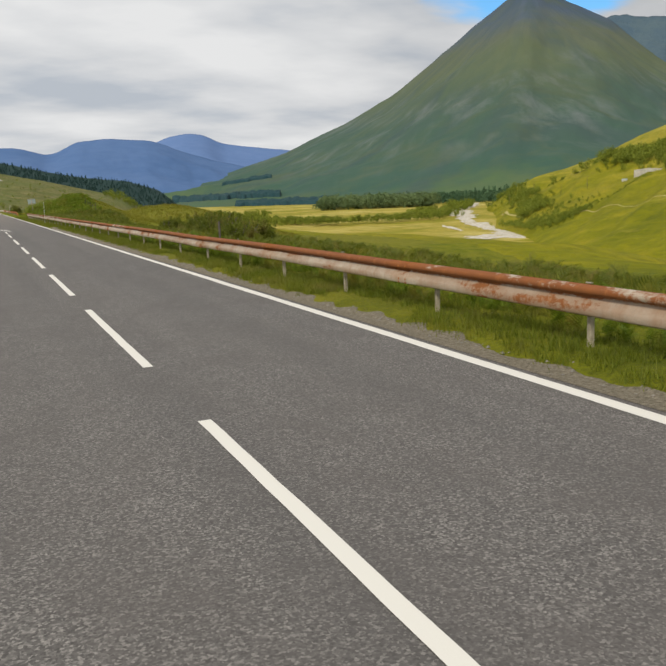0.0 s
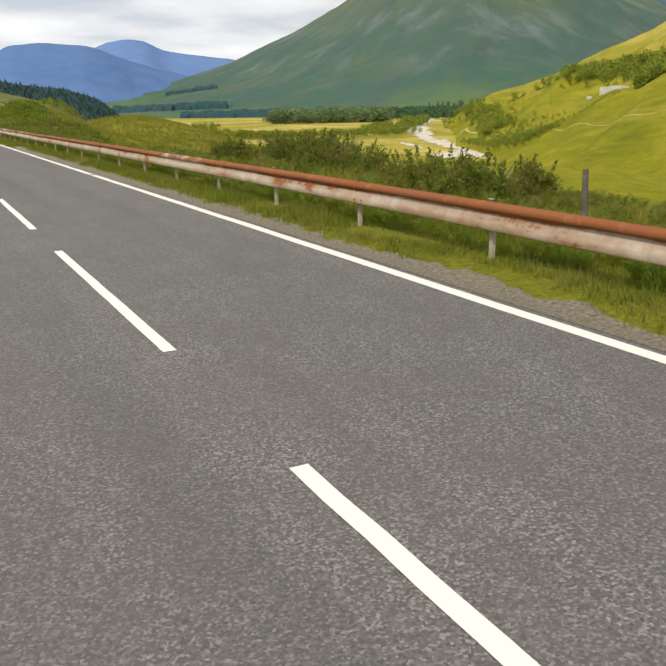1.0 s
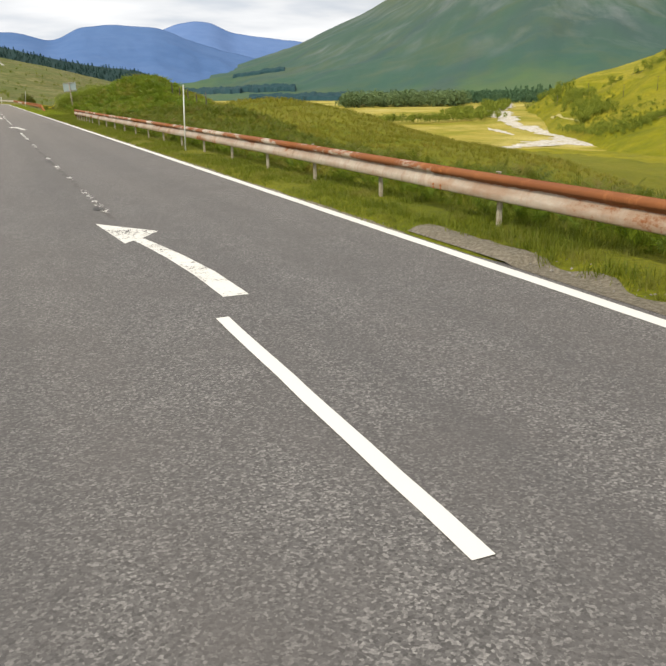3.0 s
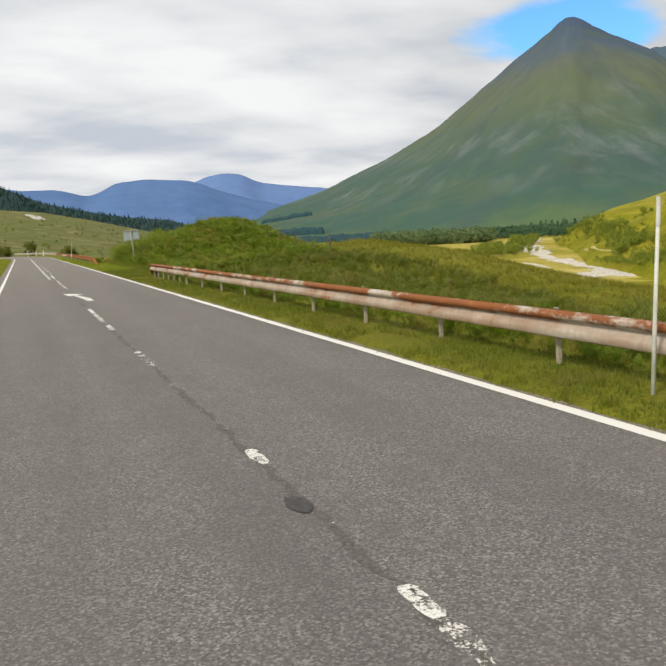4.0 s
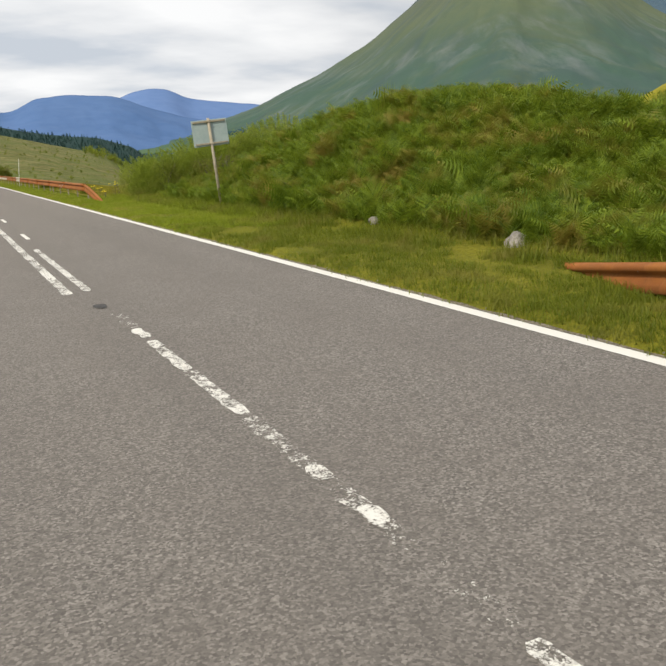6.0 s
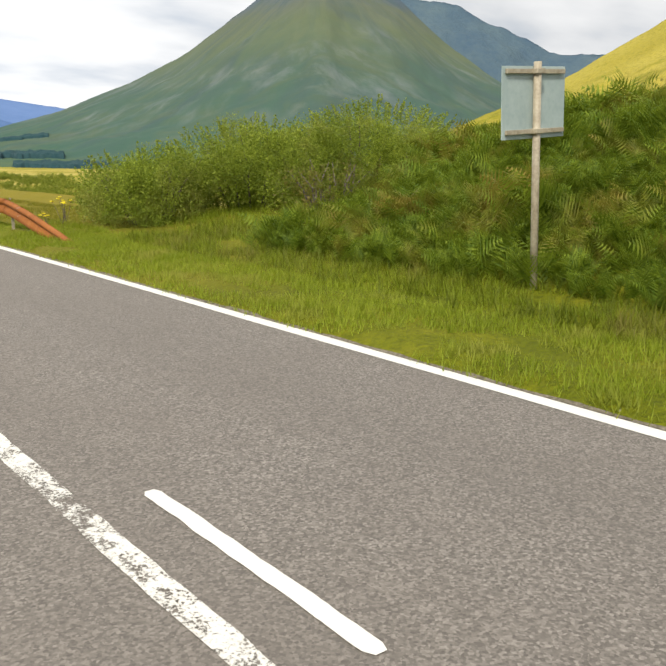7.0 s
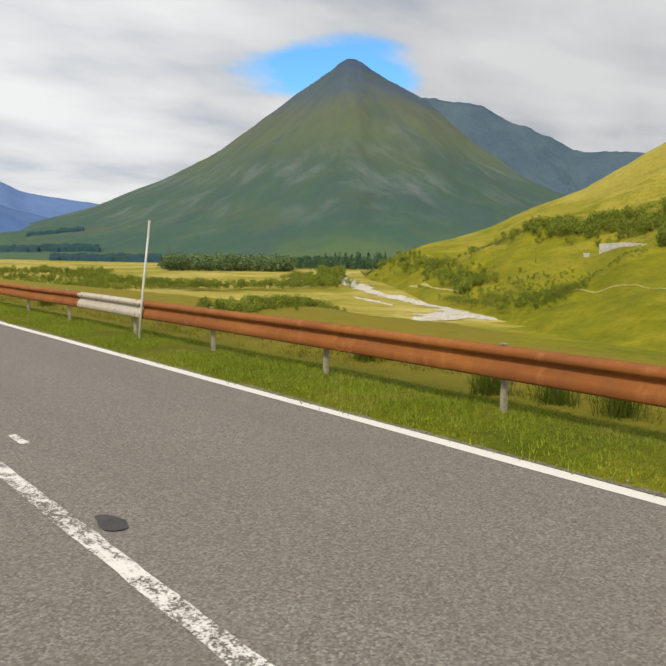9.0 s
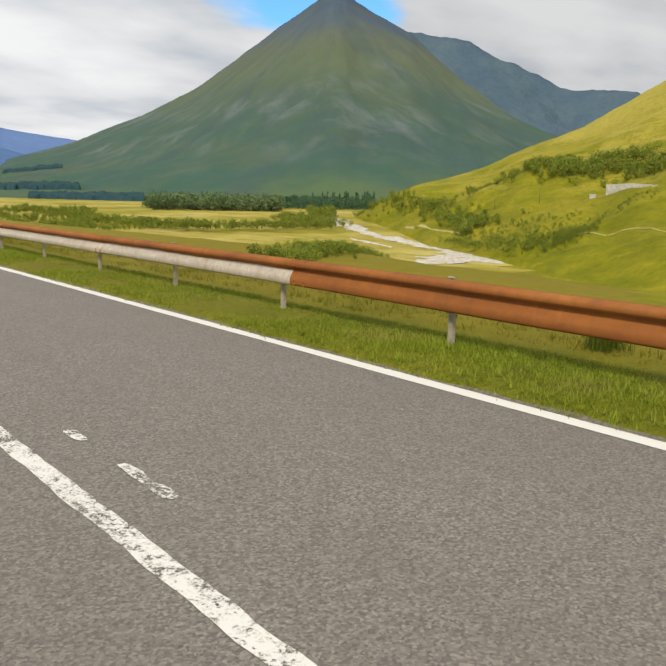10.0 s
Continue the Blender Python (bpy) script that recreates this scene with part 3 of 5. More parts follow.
xs = lines([(-4900, -900, 400), (-900, -100, 50), (-100, -20, 8), (-20, -2, 1.5), (-2, 4.2, 0.7), (4.2, 7.0, 0.2), (7.0, 20, 0.5), (20, 60, 2.0), (60, 200, 6), (200, 700, 16), (700, 1500, 60), (1500, 4900, 340)])
ys = lines([(-4900, -600, 500), (-600, -60, 45), (-60, -6, 3), (-6, 190, 0.6), (190, 300, 2.0), (300, 420, 4), (420, 1000, 12), (1000, 1800, 50), (1800, 4900, 300)])
verts = [(x, y, ground_z(x, y)) for y in ys for x in xs]
nx = len(xs)
faces = [(j * nx + i, j * nx + i + 1, (j + 1) * nx + i + 1, (j + 1) * nx + i) for j in range(len(ys) - 1) for i in range(nx - 1)]
me = mesh_of("ground", verts, faces, GRASS, True)
me.materials.append(VALLEY)
mid_y = np.repeat(((ys[:-1] + ys[1:]) / 2)[:, None], nx - 1, 1).ravel()
mid_x = np.repeat(((xs[:-1] + xs[1:]) / 2)[None], len(ys) - 1, 0).ravel()
me.materials.append(HILL)
golden = mid_x > 150 + 16 * np.sin(mid_y * 0.031) + 9 * np.sin(mid_y * 0.083 + 1.3)
bearing = np.degrees(np.arctan2(mid_x, mid_y - 152)) + 0.5 * np.sin(mid_x * 0.11) + 0.4 * np.sin(mid_y * 0.17)
me.polygons.foreach_set("material_index", np.where((bearing > 49.8) & (mid_x > 60), 2, golden.astype(int)).astype(np.int32))
ground = tagged(new("ground", me), "rough green and golden grassland falling to a flat valley", "ground", kind="structure")


HEIGHT = {}


def grid_hill(name, origin, profile, foot, z_foot, power, material, label, rough=0.0, gully=0.0, steps=70, da=0.25, back=0.35, on_ground=False, soften=0.0):
    """A hillside round an origin: profile rows of azimuth, skyline elevation and distance; foot rows of azimuth and distance."""
    pa, pe, pd = zip(*profile)
    fa, fr = zip(*foot)

    def height(az, r):
        e, d, r0 = float(np.mean(np.interp(az + soften * np.linspace(-1, 1, 7), pa, pe))), np.interp(az, pa, pd), np.interp(az, fa, fr)
        top, u = 1.5 + d * math.tan(radians(e)), (r - r0) / (d - r0)
        sa, ca = math.sin(radians(az)), math.cos(radians(az))
        x, y = origin[0] + r * sa, origin[1] + r * ca
        z0 = ground_z(origin[0] + r0 * sa, origin[1] + r0 * ca) - 1.0 if on_ground else z_foot
        if u > 1:
            return max(top - (u - 1) * back * d, z0 - 60)
        u = max(u, 0.0)
        w = 4 * u * (1 - u)
        z = z0 + (top - z0) * u ** (np.interp(az, *zip(*power)) if isinstance(power, list) else power)
        z += w * rough * fbm(x / (d * 0.12), y / (d * 0.12), 5, 3.0) + w * gully * abs(fbm(az * 0.22, u * 2.2, 5, 8.0))
        return z + (0.12 * rough) * fbm(x / (d * 0.02), y / (d * 0.02), 4, 6.0) * min(1, 6 * u)

    def at(x, y):
        dx, dy = x - origin[0], y - origin[1]
        az = math.degrees(math.atan2(dx, dy))
        return height(az, math.hypot(dx, dy)) if pa[0] <= az <= pa[-1] else -99.0

    HEIGHT[name] = at
    azs = np.arange(pa[0], pa[-1] + 1e-6, da)
    us = np.r_[np.linspace(0, 1, steps), [1.08, 1.25, 1.6]]
    verts = []
    for az in azs:
        d, r0 = np.interp(az, pa, pd), np.interp(az, fa, fr)
        for u in us:
            r = r0 + (d - r0) * u
            verts.append((origin[0] + r * math.sin(radians(az)), origin[1] + r * math.cos(radians(az)), height(az, r)))
    k = len(us)
    faces = [(i * k + j, (i + 1) * k + j, (i + 1) * k + j + 1, i * k + j + 1) for i in range(len(azs) - 1) for j in range(k - 1)]
    faces = [f[::-1] for f in faces]
    return tagged(new(name, mesh_of(name, verts, faces, material, True)), label, "hill", kind="structure")


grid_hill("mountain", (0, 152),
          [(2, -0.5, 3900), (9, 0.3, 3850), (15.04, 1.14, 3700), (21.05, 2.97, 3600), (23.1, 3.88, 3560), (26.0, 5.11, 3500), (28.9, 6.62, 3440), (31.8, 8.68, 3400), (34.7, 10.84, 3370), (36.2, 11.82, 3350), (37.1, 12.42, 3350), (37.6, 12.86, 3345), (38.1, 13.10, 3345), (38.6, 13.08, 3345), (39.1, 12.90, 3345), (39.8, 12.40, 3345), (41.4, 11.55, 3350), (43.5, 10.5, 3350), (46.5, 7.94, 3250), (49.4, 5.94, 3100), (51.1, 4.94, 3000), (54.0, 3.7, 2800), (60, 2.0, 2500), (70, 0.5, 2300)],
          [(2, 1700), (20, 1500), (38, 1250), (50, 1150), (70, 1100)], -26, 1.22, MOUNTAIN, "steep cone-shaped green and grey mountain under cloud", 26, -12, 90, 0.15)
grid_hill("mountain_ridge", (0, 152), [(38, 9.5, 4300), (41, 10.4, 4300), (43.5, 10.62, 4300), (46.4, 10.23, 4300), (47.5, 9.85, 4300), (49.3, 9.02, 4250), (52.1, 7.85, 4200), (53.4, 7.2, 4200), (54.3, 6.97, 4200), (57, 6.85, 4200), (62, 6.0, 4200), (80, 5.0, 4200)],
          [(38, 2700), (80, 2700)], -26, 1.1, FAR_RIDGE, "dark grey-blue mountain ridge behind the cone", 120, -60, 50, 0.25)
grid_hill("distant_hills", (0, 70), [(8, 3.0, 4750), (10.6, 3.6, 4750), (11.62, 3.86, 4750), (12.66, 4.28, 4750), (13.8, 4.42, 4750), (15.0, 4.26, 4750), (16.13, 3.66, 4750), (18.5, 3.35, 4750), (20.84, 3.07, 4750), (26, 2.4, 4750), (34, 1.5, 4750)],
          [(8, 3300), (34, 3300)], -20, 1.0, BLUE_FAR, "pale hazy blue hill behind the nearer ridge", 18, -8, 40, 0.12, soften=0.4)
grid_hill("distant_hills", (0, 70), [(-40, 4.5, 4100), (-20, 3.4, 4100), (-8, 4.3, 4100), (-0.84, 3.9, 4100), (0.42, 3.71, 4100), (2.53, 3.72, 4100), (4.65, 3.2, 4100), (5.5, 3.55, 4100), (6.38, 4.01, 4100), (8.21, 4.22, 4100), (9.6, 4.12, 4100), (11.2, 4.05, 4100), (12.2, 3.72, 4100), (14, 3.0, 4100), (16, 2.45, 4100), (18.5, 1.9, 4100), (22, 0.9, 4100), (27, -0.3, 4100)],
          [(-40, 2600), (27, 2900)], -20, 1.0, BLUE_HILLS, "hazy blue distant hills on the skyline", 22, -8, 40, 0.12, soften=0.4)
grid_hill("green_hill", (0, 152), [(39, -2.0, 860), (41.0, -0.65, 850), (42.3, 0.15, 840), (43.7, 0.70, 830), (45.5, 1.08, 830), (48.14, 1.94, 830), (51.7, 3.56, 830), (54.18, 4.46, 830), (56.56, 5.83, 830), (58.28, 6.85, 830), (60.48, 8.08, 830), (66, 11.2, 820), (75, 13.5, 800), (100, 10, 760), (130, 4, 720)],
          [(39, 830), (41, 700), (44, 500), (46, 465), (50, 395), (53, 330), (57, 265), (62, 225), (75, 195), (130, 250)], -32, [(42, 0.80), (50, 0.85), (55, 1.12), (60, 1.20), (130, 1.3)], HILL, "sunlit yellow-green grassy hillside", 8, -4, 80, 0.35)
grid_hill("moor_hill", (0, 70), [(-70, 5, 560), (-25, 4, 560), (-10, 3.4, 600), (-1, 2.55, 620), (1.6, 2.28, 640), (4.3, 1.72, 660), (7, 1.05, 680), (10, 0.3, 700), (12, -1.2, 710), (13, -2.4, 710)],
          [(-70, 60), (-30, 120), (-12, 195), (-4, 225), (0, 232), (6, 240), (13, 330)], -2.0, 1.1, MOOR, "rough brown-green moorland slope", 1.5, -1, 60, 0.4, on_ground=True)
grid_hill("forest_hill", (0, 70), [(-40, 5, 1150), (-10, 4.6, 1150), (-0.84, 4.0, 1150), (1.65, 2.9, 1180), (4.3, 2.25, 1220), (7.0, 1.72, 1260), (9.8, 1.42, 1300), (12, 0.7, 1330), (14, -1.0, 1350)],
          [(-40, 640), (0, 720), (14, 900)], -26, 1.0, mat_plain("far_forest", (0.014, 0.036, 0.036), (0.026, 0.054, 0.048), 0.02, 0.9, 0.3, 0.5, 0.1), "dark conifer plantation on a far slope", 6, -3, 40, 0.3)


# ---- river bed, tracks and far things ----
def ribbon(name, pts, z_of, material, label, category, lift=0.3, step=4.0, ragged=0.35):
    """A strip along points of x, y and width that follows the land."""
    verts, faces, row = [], [], 0
    dense = []
    for (x0, y0, w0), (x1, y1, w1) in zip(pts, pts[1:]):
        n = max(1, int(math.hypot(x1 - x0, y1 - y0) / step))
        dense += [(x0 + (x1 - x0) * i / n, y0 + (y1 - y0) * i / n, w0 + (w1 - w0) * i / n) for i in range(n)]
    dense.append(pts[-1])
    for i, (x, y, w) in enumerate(dense):
        a, b = dense[max(i - 1, 0)], dense[min(i + 1, len(dense) - 1)]
        d = Vector((b[0] - a[0], b[1] - a[1])).normalized()
        for k in range(5):
            side = (k - 2) / 2 * w / 2 * (1 + ragged * fbm(x * 0.045, y * 0.045, 4, 3.0 + (k > 2)))
            px, py = x + d.y * side, y - d.x * side
            verts.append((px, py, z_of(px, py) + lift - (0.5 * lift if k in (0, 4) else 0)))
        if i:
            r = 5 * i
            faces += [(r - 5 + k, r - 4 + k, r + 1 + k, r + k) for k in range(4)]
    return tagged(new(name, mesh_of(name, verts, faces, material, True)), label, category, kind="structure")


def hill_at(x, y):
    """The height of the land beyond the road: hillsides or the valley floor."""
    return max(ground_z(x, y), *[HEIGHT[n](x, y) if math.hypot(x, y - 152) < far else -99.0 for n, far in (("green_hill", 900), ("moor_hill", 620), ("mountain", 3300))])


def polar(az, r):
    return r * math.sin(radians(az)), 152 + r * math.cos(radians(az))


for bar in ([(690, 1060, 14), (575, 902, 22), (512, 818, 20), (468, 753, 28), (445, 700, 24), (415, 655, 12), (392, 612, 13), (378, 575, 18), (364, 545, 13), (350, 515, 10), (341, 487, 13), (324, 462, 34), (294, 447, 26), (264, 437, 12), (248, 436, 2)],
            [(352, 590, 1), (344, 566, 8), (334, 540, 6), (328, 522, 1)], [(298, 472, 2), (316, 454, 30), (333, 438, 30), (330, 418, 4)]):
    ribbon("river_bed", bar, ground_z, RIVER, "pale gravel bar of the river in the valley", "river", 0.42, 2.0, 0.9)
TRACK = mat_plain("track_gravel", (0.30, 0.27, 0.08), (0.44, 0.38, 0.16), 0.3, 0.95, 0.4, 0.2)
ribbon("farm_track", [(*polar(a, r), 1.9) for a, r in ((42.7, 640), (43.4, 600), (44.2, 567), (45.1, 545), (45.9, 526), (46.3, 512))], hill_at, TRACK, "pale gravel farm track on the hillside", "track", 0.25, 4.0, 0.1)
ribbon("farm_track", [(*polar(a, r), 0.8) for a, r in ((53.4, 415), (55.3, 398), (57.0, 386), (59.73, 366), (64, 348), (70, 335))], hill_at, TRACK, "pale gravel farm track on the hillside", "track", 0.25, 4.0, 0.1)
ribbon("rock_scar", [(r * math.sin(radians(a)), 70 + r * math.cos(radians(a)), w) for a, r, w in ((0.70, 590, 3), (0.93, 572, 9), (1.2, 552, 10), (1.5, 535, 3))], hill_at, CONCRETE, "pale bare earth scar on the moorland slope", "rock", 0.3, 3.0, 0.6)
ribbon("rock_scar", [(*polar(a, r), 9) for a, r in ((47.7, 640), (48.3, 628), (48.9, 634))], hill_at, CONCRETE, "pale bare rock scar on the hillside", "rock", 0.35, 3.0, 0.8)


def retaining_wall():
    bm = bmesh.new()
    wall = new("retaining_wall", None)
    for k in range(9):
        az = 55.55 + k * 0.33
        x, y = polar(az, 496 - k * 4.0)
        z = hill_at(*polar(56.8, 480)) - 0.05 * k
        h = 3.3 - abs(k - 4) * 0.18
        bm = bmesh.new()
        add_box(bm, (2.7, 1.2, h + 6), (0, 0, h / 2 - 3.6), bevel=0.06)
        add_box(bm, (0.5, 1.6, h + 6.3), (1.35, 0, h / 2 - 3.6), bevel=0.05)
        part("wall_bay", bm_mesh("wall_bay", bm, CONCRETE), wall, at=pose(x, y, z, 0, 0, -az))
    tagged(wall, "pale concrete retaining wall on the grassy hillside", "wall")
    x, y = polar(54.6, 500)
    hut = new("hut", None)
    hut.matrix_basis = pose(x, y, hill_at(x, y), 0, 0, -54)
    bm = bmesh.new()
    add_box(bm, (3.4, 2.4, 2.0), (0, 0, 0.7), bevel=0.05)
    part("wall", bm_mesh("wall", bm, CONCRETE), hut)
    bm = bmesh.new()
    for s in (-1, 1):
        add_box(bm, (3.8, 1.5, 0.12), (0, s * 0.65, 1.95), Matrix.Rotation(radians(-22 * s), 3, "X"))
    part("roof", bm_mesh("roof", bm, SIGN_BACK), hut, "grey pitched roof")
    tagged(hut, "small white hut with a grey roof on the hill", "hut")


retaining_wall()


def power_pole(x, y, z, h):
    pole = new("power_pole", None)
    pole.location = (x, y, z)
    bm = bmesh.new()
    add_tube(bm, [(0, 0, -0.5), (0, 0, h)], [0.16, 0.11], 8)
    part("pole", bm_mesh("pole", bm, WOOD, True), pole)
    bm = bmesh.new()
    add_box(bm, (2.0, 0.12, 0.12), (0, 0, h - 0.4), bevel=0.01)
    part("crossarm", bm_mesh("crossarm", bm, WOOD), pole)
    tagged(pole, "thin wooden power pole on the hillside", "pole", "power poles")


for az, r in ((42.7, 690), (45.2, 640), (48.5, 560), (51.3, 520)):
    power_pole(*polar(az, r), hill_at(*polar(az, r)), 9)


def foliage_cloud(rng, centre, radii, count, size, shell=0.55):
    """Corners of small leaf triangles scattered through a lumpy crown."""
    d = rng.normal(size=(count, 3))
    d /= np.linalg.norm(d, axis=1)[:, None]
    lump = 1 + 0.28 * np.sin(d[:, 0] * 5.1 + centre[0]) * np.cos(d[:, 1] * 4.3 + centre[1]) + 0.18 * np.sin(d[:, 2] * 8 + centre[0] * 3)
    r = (shell + (1 - shell) * rng.random(count)) * lump
    c = np.asarray(centre) + d * r[:, None] * np.asarray(radii)
    a, b = rng.normal(size=(count, 3)), rng.normal(size=(count, 3))
    a /= np.linalg.norm(a, axis=1)[:, None]
    b = np.cross(a, b)
    b /= np.linalg.norm(b, axis=1)[:, None]
    s = size * (0.6 + 0.8 * rng.random(count))[:, None]
    return np.stack([c - a * s, c + a * s, c + b * s * 1.1], 1).reshape(-1, 3)


def woodland(name, spots, material, label, conifer=False, seed=1):
    """Many far trees as one mass: trunk and ragged crown each."""
    rng = np.random.default_rng(seed)
    out = []
    for x, y, z, h in spots:
        w = h * (0.20 if conifer else 0.42) * (0.8 + 0.4 * rng.random())
        t = h * 0.03
        out.append(np.array([(x - t, y, z - 0.3), (x + t, y, z - 0.3), (x, y, z + h * 0.7), (x, y - t, z - 0.3), (x, y + t, z - 0.3), (x, y, z + h * 0.7)]))
        if conifer:
            for k in range(5):
                f = k / 5
                out.append(foliage_cloud(rng, (x, y, z + h * (0.22 + 0.75 * f)), (w * (1.05 - f), w * (1.05 - f), h * 0.12), 22, h * 0.062, 0.2))
        else:
            out.append(foliage_cloud(rng, (x, y, z + h * 0.62), (w, w, h * 0.38), 120, h * 0.062, 0.4))
            out.append(foliage_cloud(rng, (x + w * 0.6 * rng.normal(), y + w * 0.6 * rng.normal(), z + h * 0.38), (w * 0.7, w * 0.7, h * 0.28), 60, h * 0.062, 0.3))
    v = np.concatenate(out)
    ob = new(name, mesh_tris(name, v, np.arange(len(v)).reshape(-1, 3), material))
    return tagged(ob, label, "trees", kind="stuff")


rng = np.random.default_rng(5)


def scatter(az0, az1, r0, r1, n, h0, h1, clump=-9.0):
    """Random spots in a sector; clump keeps those inside patches of a noise."""
    spots = []
    for _ in range(n):
        az, r = az0 + (az1 - az0) * rng.random(), r0 + (r1 - r0) * rng.random()
        x, y = polar(az, r)
        if fbm(x * 0.018, y * 0.018, 3, 2.0) > clump:
            spots.append((x, y, hill_at(x, y), h0 + (h1 - h0) * rng.random() ** 1.5))
    return spots


def along(pts, n, spread, h0, h1):
    spots = []
    for _ in range(n):
        t = rng.random() * (len(pts) - 1)
        i = int(t)
        x, y = (pts[i][k] + (pts[i + 1][k] - pts[i][k]) * (t - i) + spread * rng.normal() for k in (0, 1))
        spots.append((x, y, hill_at(x, y), h0 + (h1 - h0) * rng.random()))
    return spots


woodland("conifer_wood", scatter(33.5, 41, 1150, 1330, 520, 13, 20), FOREST, "dark green conifer wood at the mountain foot", True, 2)
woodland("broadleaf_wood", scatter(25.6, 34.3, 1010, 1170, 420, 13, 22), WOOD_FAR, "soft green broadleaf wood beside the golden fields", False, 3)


def slope_r(az, e):
    """How far out the mountain's flank stands at a height of view from the road."""
    goal, before = math.tan(radians(e)), -1.0
    for r in range(1250, 3300, 20):
        rise = (HEIGHT["mountain"](*polar(az, r)) - 1.5) / r
        if rise > goal:
            return r - 20 * (rise - goal) / max(rise - before, 1e-6) if r > 1250 else r
        before = rise
    return r


def canopy(az0, az1, low, high, h):
    """A closed stand of conifers: one uneven crown surface with steep edges."""
    n, k = int((az1 - az0) / 0.06), 14
    verts, faces = [], []
    for i in range(n + 1):
        t = i / n
        az = az0 + (az1 - az0) * t
        r0, r1 = (slope_r(az, e[0] + (e[1] - e[0]) * t + 0.05 * fbm(az * 1.3, e[0], 3, 2.0)) for e in (low, high))
        for j in range(k + 1):
            r = r0 + (max(r1, r0 + 30) - r0) * j / k
            x, y = polar(az, r)
            edge = 0.0 if j in (0, k) or i in (0, n) else 1.0
            verts.append((x, y, HEIGHT["mountain"](x, y) - 1.5 + edge * h * (1 + 0.35 * fbm(x * 0.07, y * 0.07, 3, 1.0))))
    for i in range(n):
        for j in range(k):
            a = i * (k + 1) + j
            faces.append((a, a + 1, a + k + 2, a + k + 1))
    tagged(new("plantation", mesh_of("plantation", verts, faces, PLANTATION, True)), "dark block of planted conifers on the mountain flank", "trees", kind="stuff")


# darker and bluer than the conifer wood at the mountain foot
PLANTATION = mat_plain("plantation_teal", (0.016, 0.046, 0.056), (0.030, 0.066, 0.070), 0.06, 0.9, 0.3, 0.5, 0.1)
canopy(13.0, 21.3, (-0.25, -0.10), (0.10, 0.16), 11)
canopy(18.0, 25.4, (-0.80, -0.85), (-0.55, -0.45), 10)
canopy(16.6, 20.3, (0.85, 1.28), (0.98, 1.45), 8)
woodland("valley_wood", scatter(36.2, 38.0, 800, 960, 110, 6, 12) + along([(585, 850), (520, 730), (450, 610), (400, 535), (372, 490)], 300, 7, 3, 8) + along([(469, 829), (440, 760), (417, 705)], 110, 9, 4, 9), WOOD_LEAF, "mixed green trees along the river", False, 4)
woodland("hedge_trees", along([(300, 1120), (276, 925), (268, 787), (278, 730), (304, 690), (367, 684), (417, 699)], 520, 11, 3, 8) + scatter(10, 22, 520, 1000, 1500, 2, 7, -0.1) + scatter(21, 27, 560, 680, 260, 2, 5, 0.0) + along([(50, 240), (58, 247), (66, 254), (76, 261), (86, 268)], 240, 2.0, 0.7, 1.9), WOOD_LEAF, "scattered bushes and small trees between golden fields", False, 5)
woodland("hillside_trees", along([polar(a, r) for a, r in ((50.5, 640), (53, 600), (55.5, 562), (58, 535), (60.5, 505), (64, 485), (70, 465), (78, 455))], 620, 13, 3.5, 9.5) + scatter(59.2, 60.8, 446, 476, 60, 6, 10) + scatter(46, 50.5, 640, 700, 70, 2, 5) + scatter(54.8, 58.4, 425, 450, 50, 1, 2.2), WOOD_LEAF, "band of green trees across the sunlit hillside", False, 6)
woodland("hillside_scrub", along([polar(a, r) for a, r in ((45.4, 500), (47.2, 470), (49.2, 440), (51.0, 418), (52.6, 412), (53.8, 416))], 420, 6, 1.2, 3.8) + along([polar(a, r) for a, r in ((48.5, 500), (51, 465), (53.5, 440))], 90, 8, 1.0, 2.6), WOOD_LEAF, "low green scrub at the hillside foot", False, 7)


def moor_spots(n):
    spots = []
    for _ in range(n):
        az, r = -9 + 19 * rng.random(), 245 + 330 * rng.random()
        x, y = r * math.sin(radians(az)), 70 + r * math.cos(radians(az))
        z = HEIGHT["moor_hill"](x, y)
        if z > -6:
            spots.append((x, y, z - 0.2, 0.5 + 1.5 * rng.random() ** 2))
    return spots


woodland("moor_bushes", moor_spots(420), WOOD_LEAF, "low bushes dotted over the moorland slope", False, 8)


def forest_spots(n):
    """Conifers all over the far plantation slope."""
    spots = []
    for _ in range(n):
        az, r = -7 + 20 * rng.random(), 980 + 330 * rng.random()
        x, y = r * math.sin(radians(az)), 70 + r * math.cos(radians(az))
        z = HEIGHT["forest_hill"](x, y)
        if z > -24:
            spots.append((x, y, z - 2.0, 5 + 3 * rng.random()))
    return spots


woodland("far_conifers", forest_spots(2200), mat_plain("far_conifer_teal", (0.030, 0.068, 0.064), (0.048, 0.090, 0.078), 0.03, 0.9, 0.3, 0.5, 0.1), "dark conifer trees of the far plantation", True, 9)


# ---- crash barriers ----
PROFILE = [(0.0, 0.370), (-0.015, 0.371), (-0.070, 0.385), (-0.082, 0.400), (-0.083, 0.455), (-0.075, 0.475), (-0.030, 0.540), (-0.020, 0.556), (-0.024, 0.566), (-0.072, 0.588), (-0.083, 0.602), (-0.082, 0.632), (-0.070, 0.648), (-0.018, 0.669), (0.0, 0.671)]


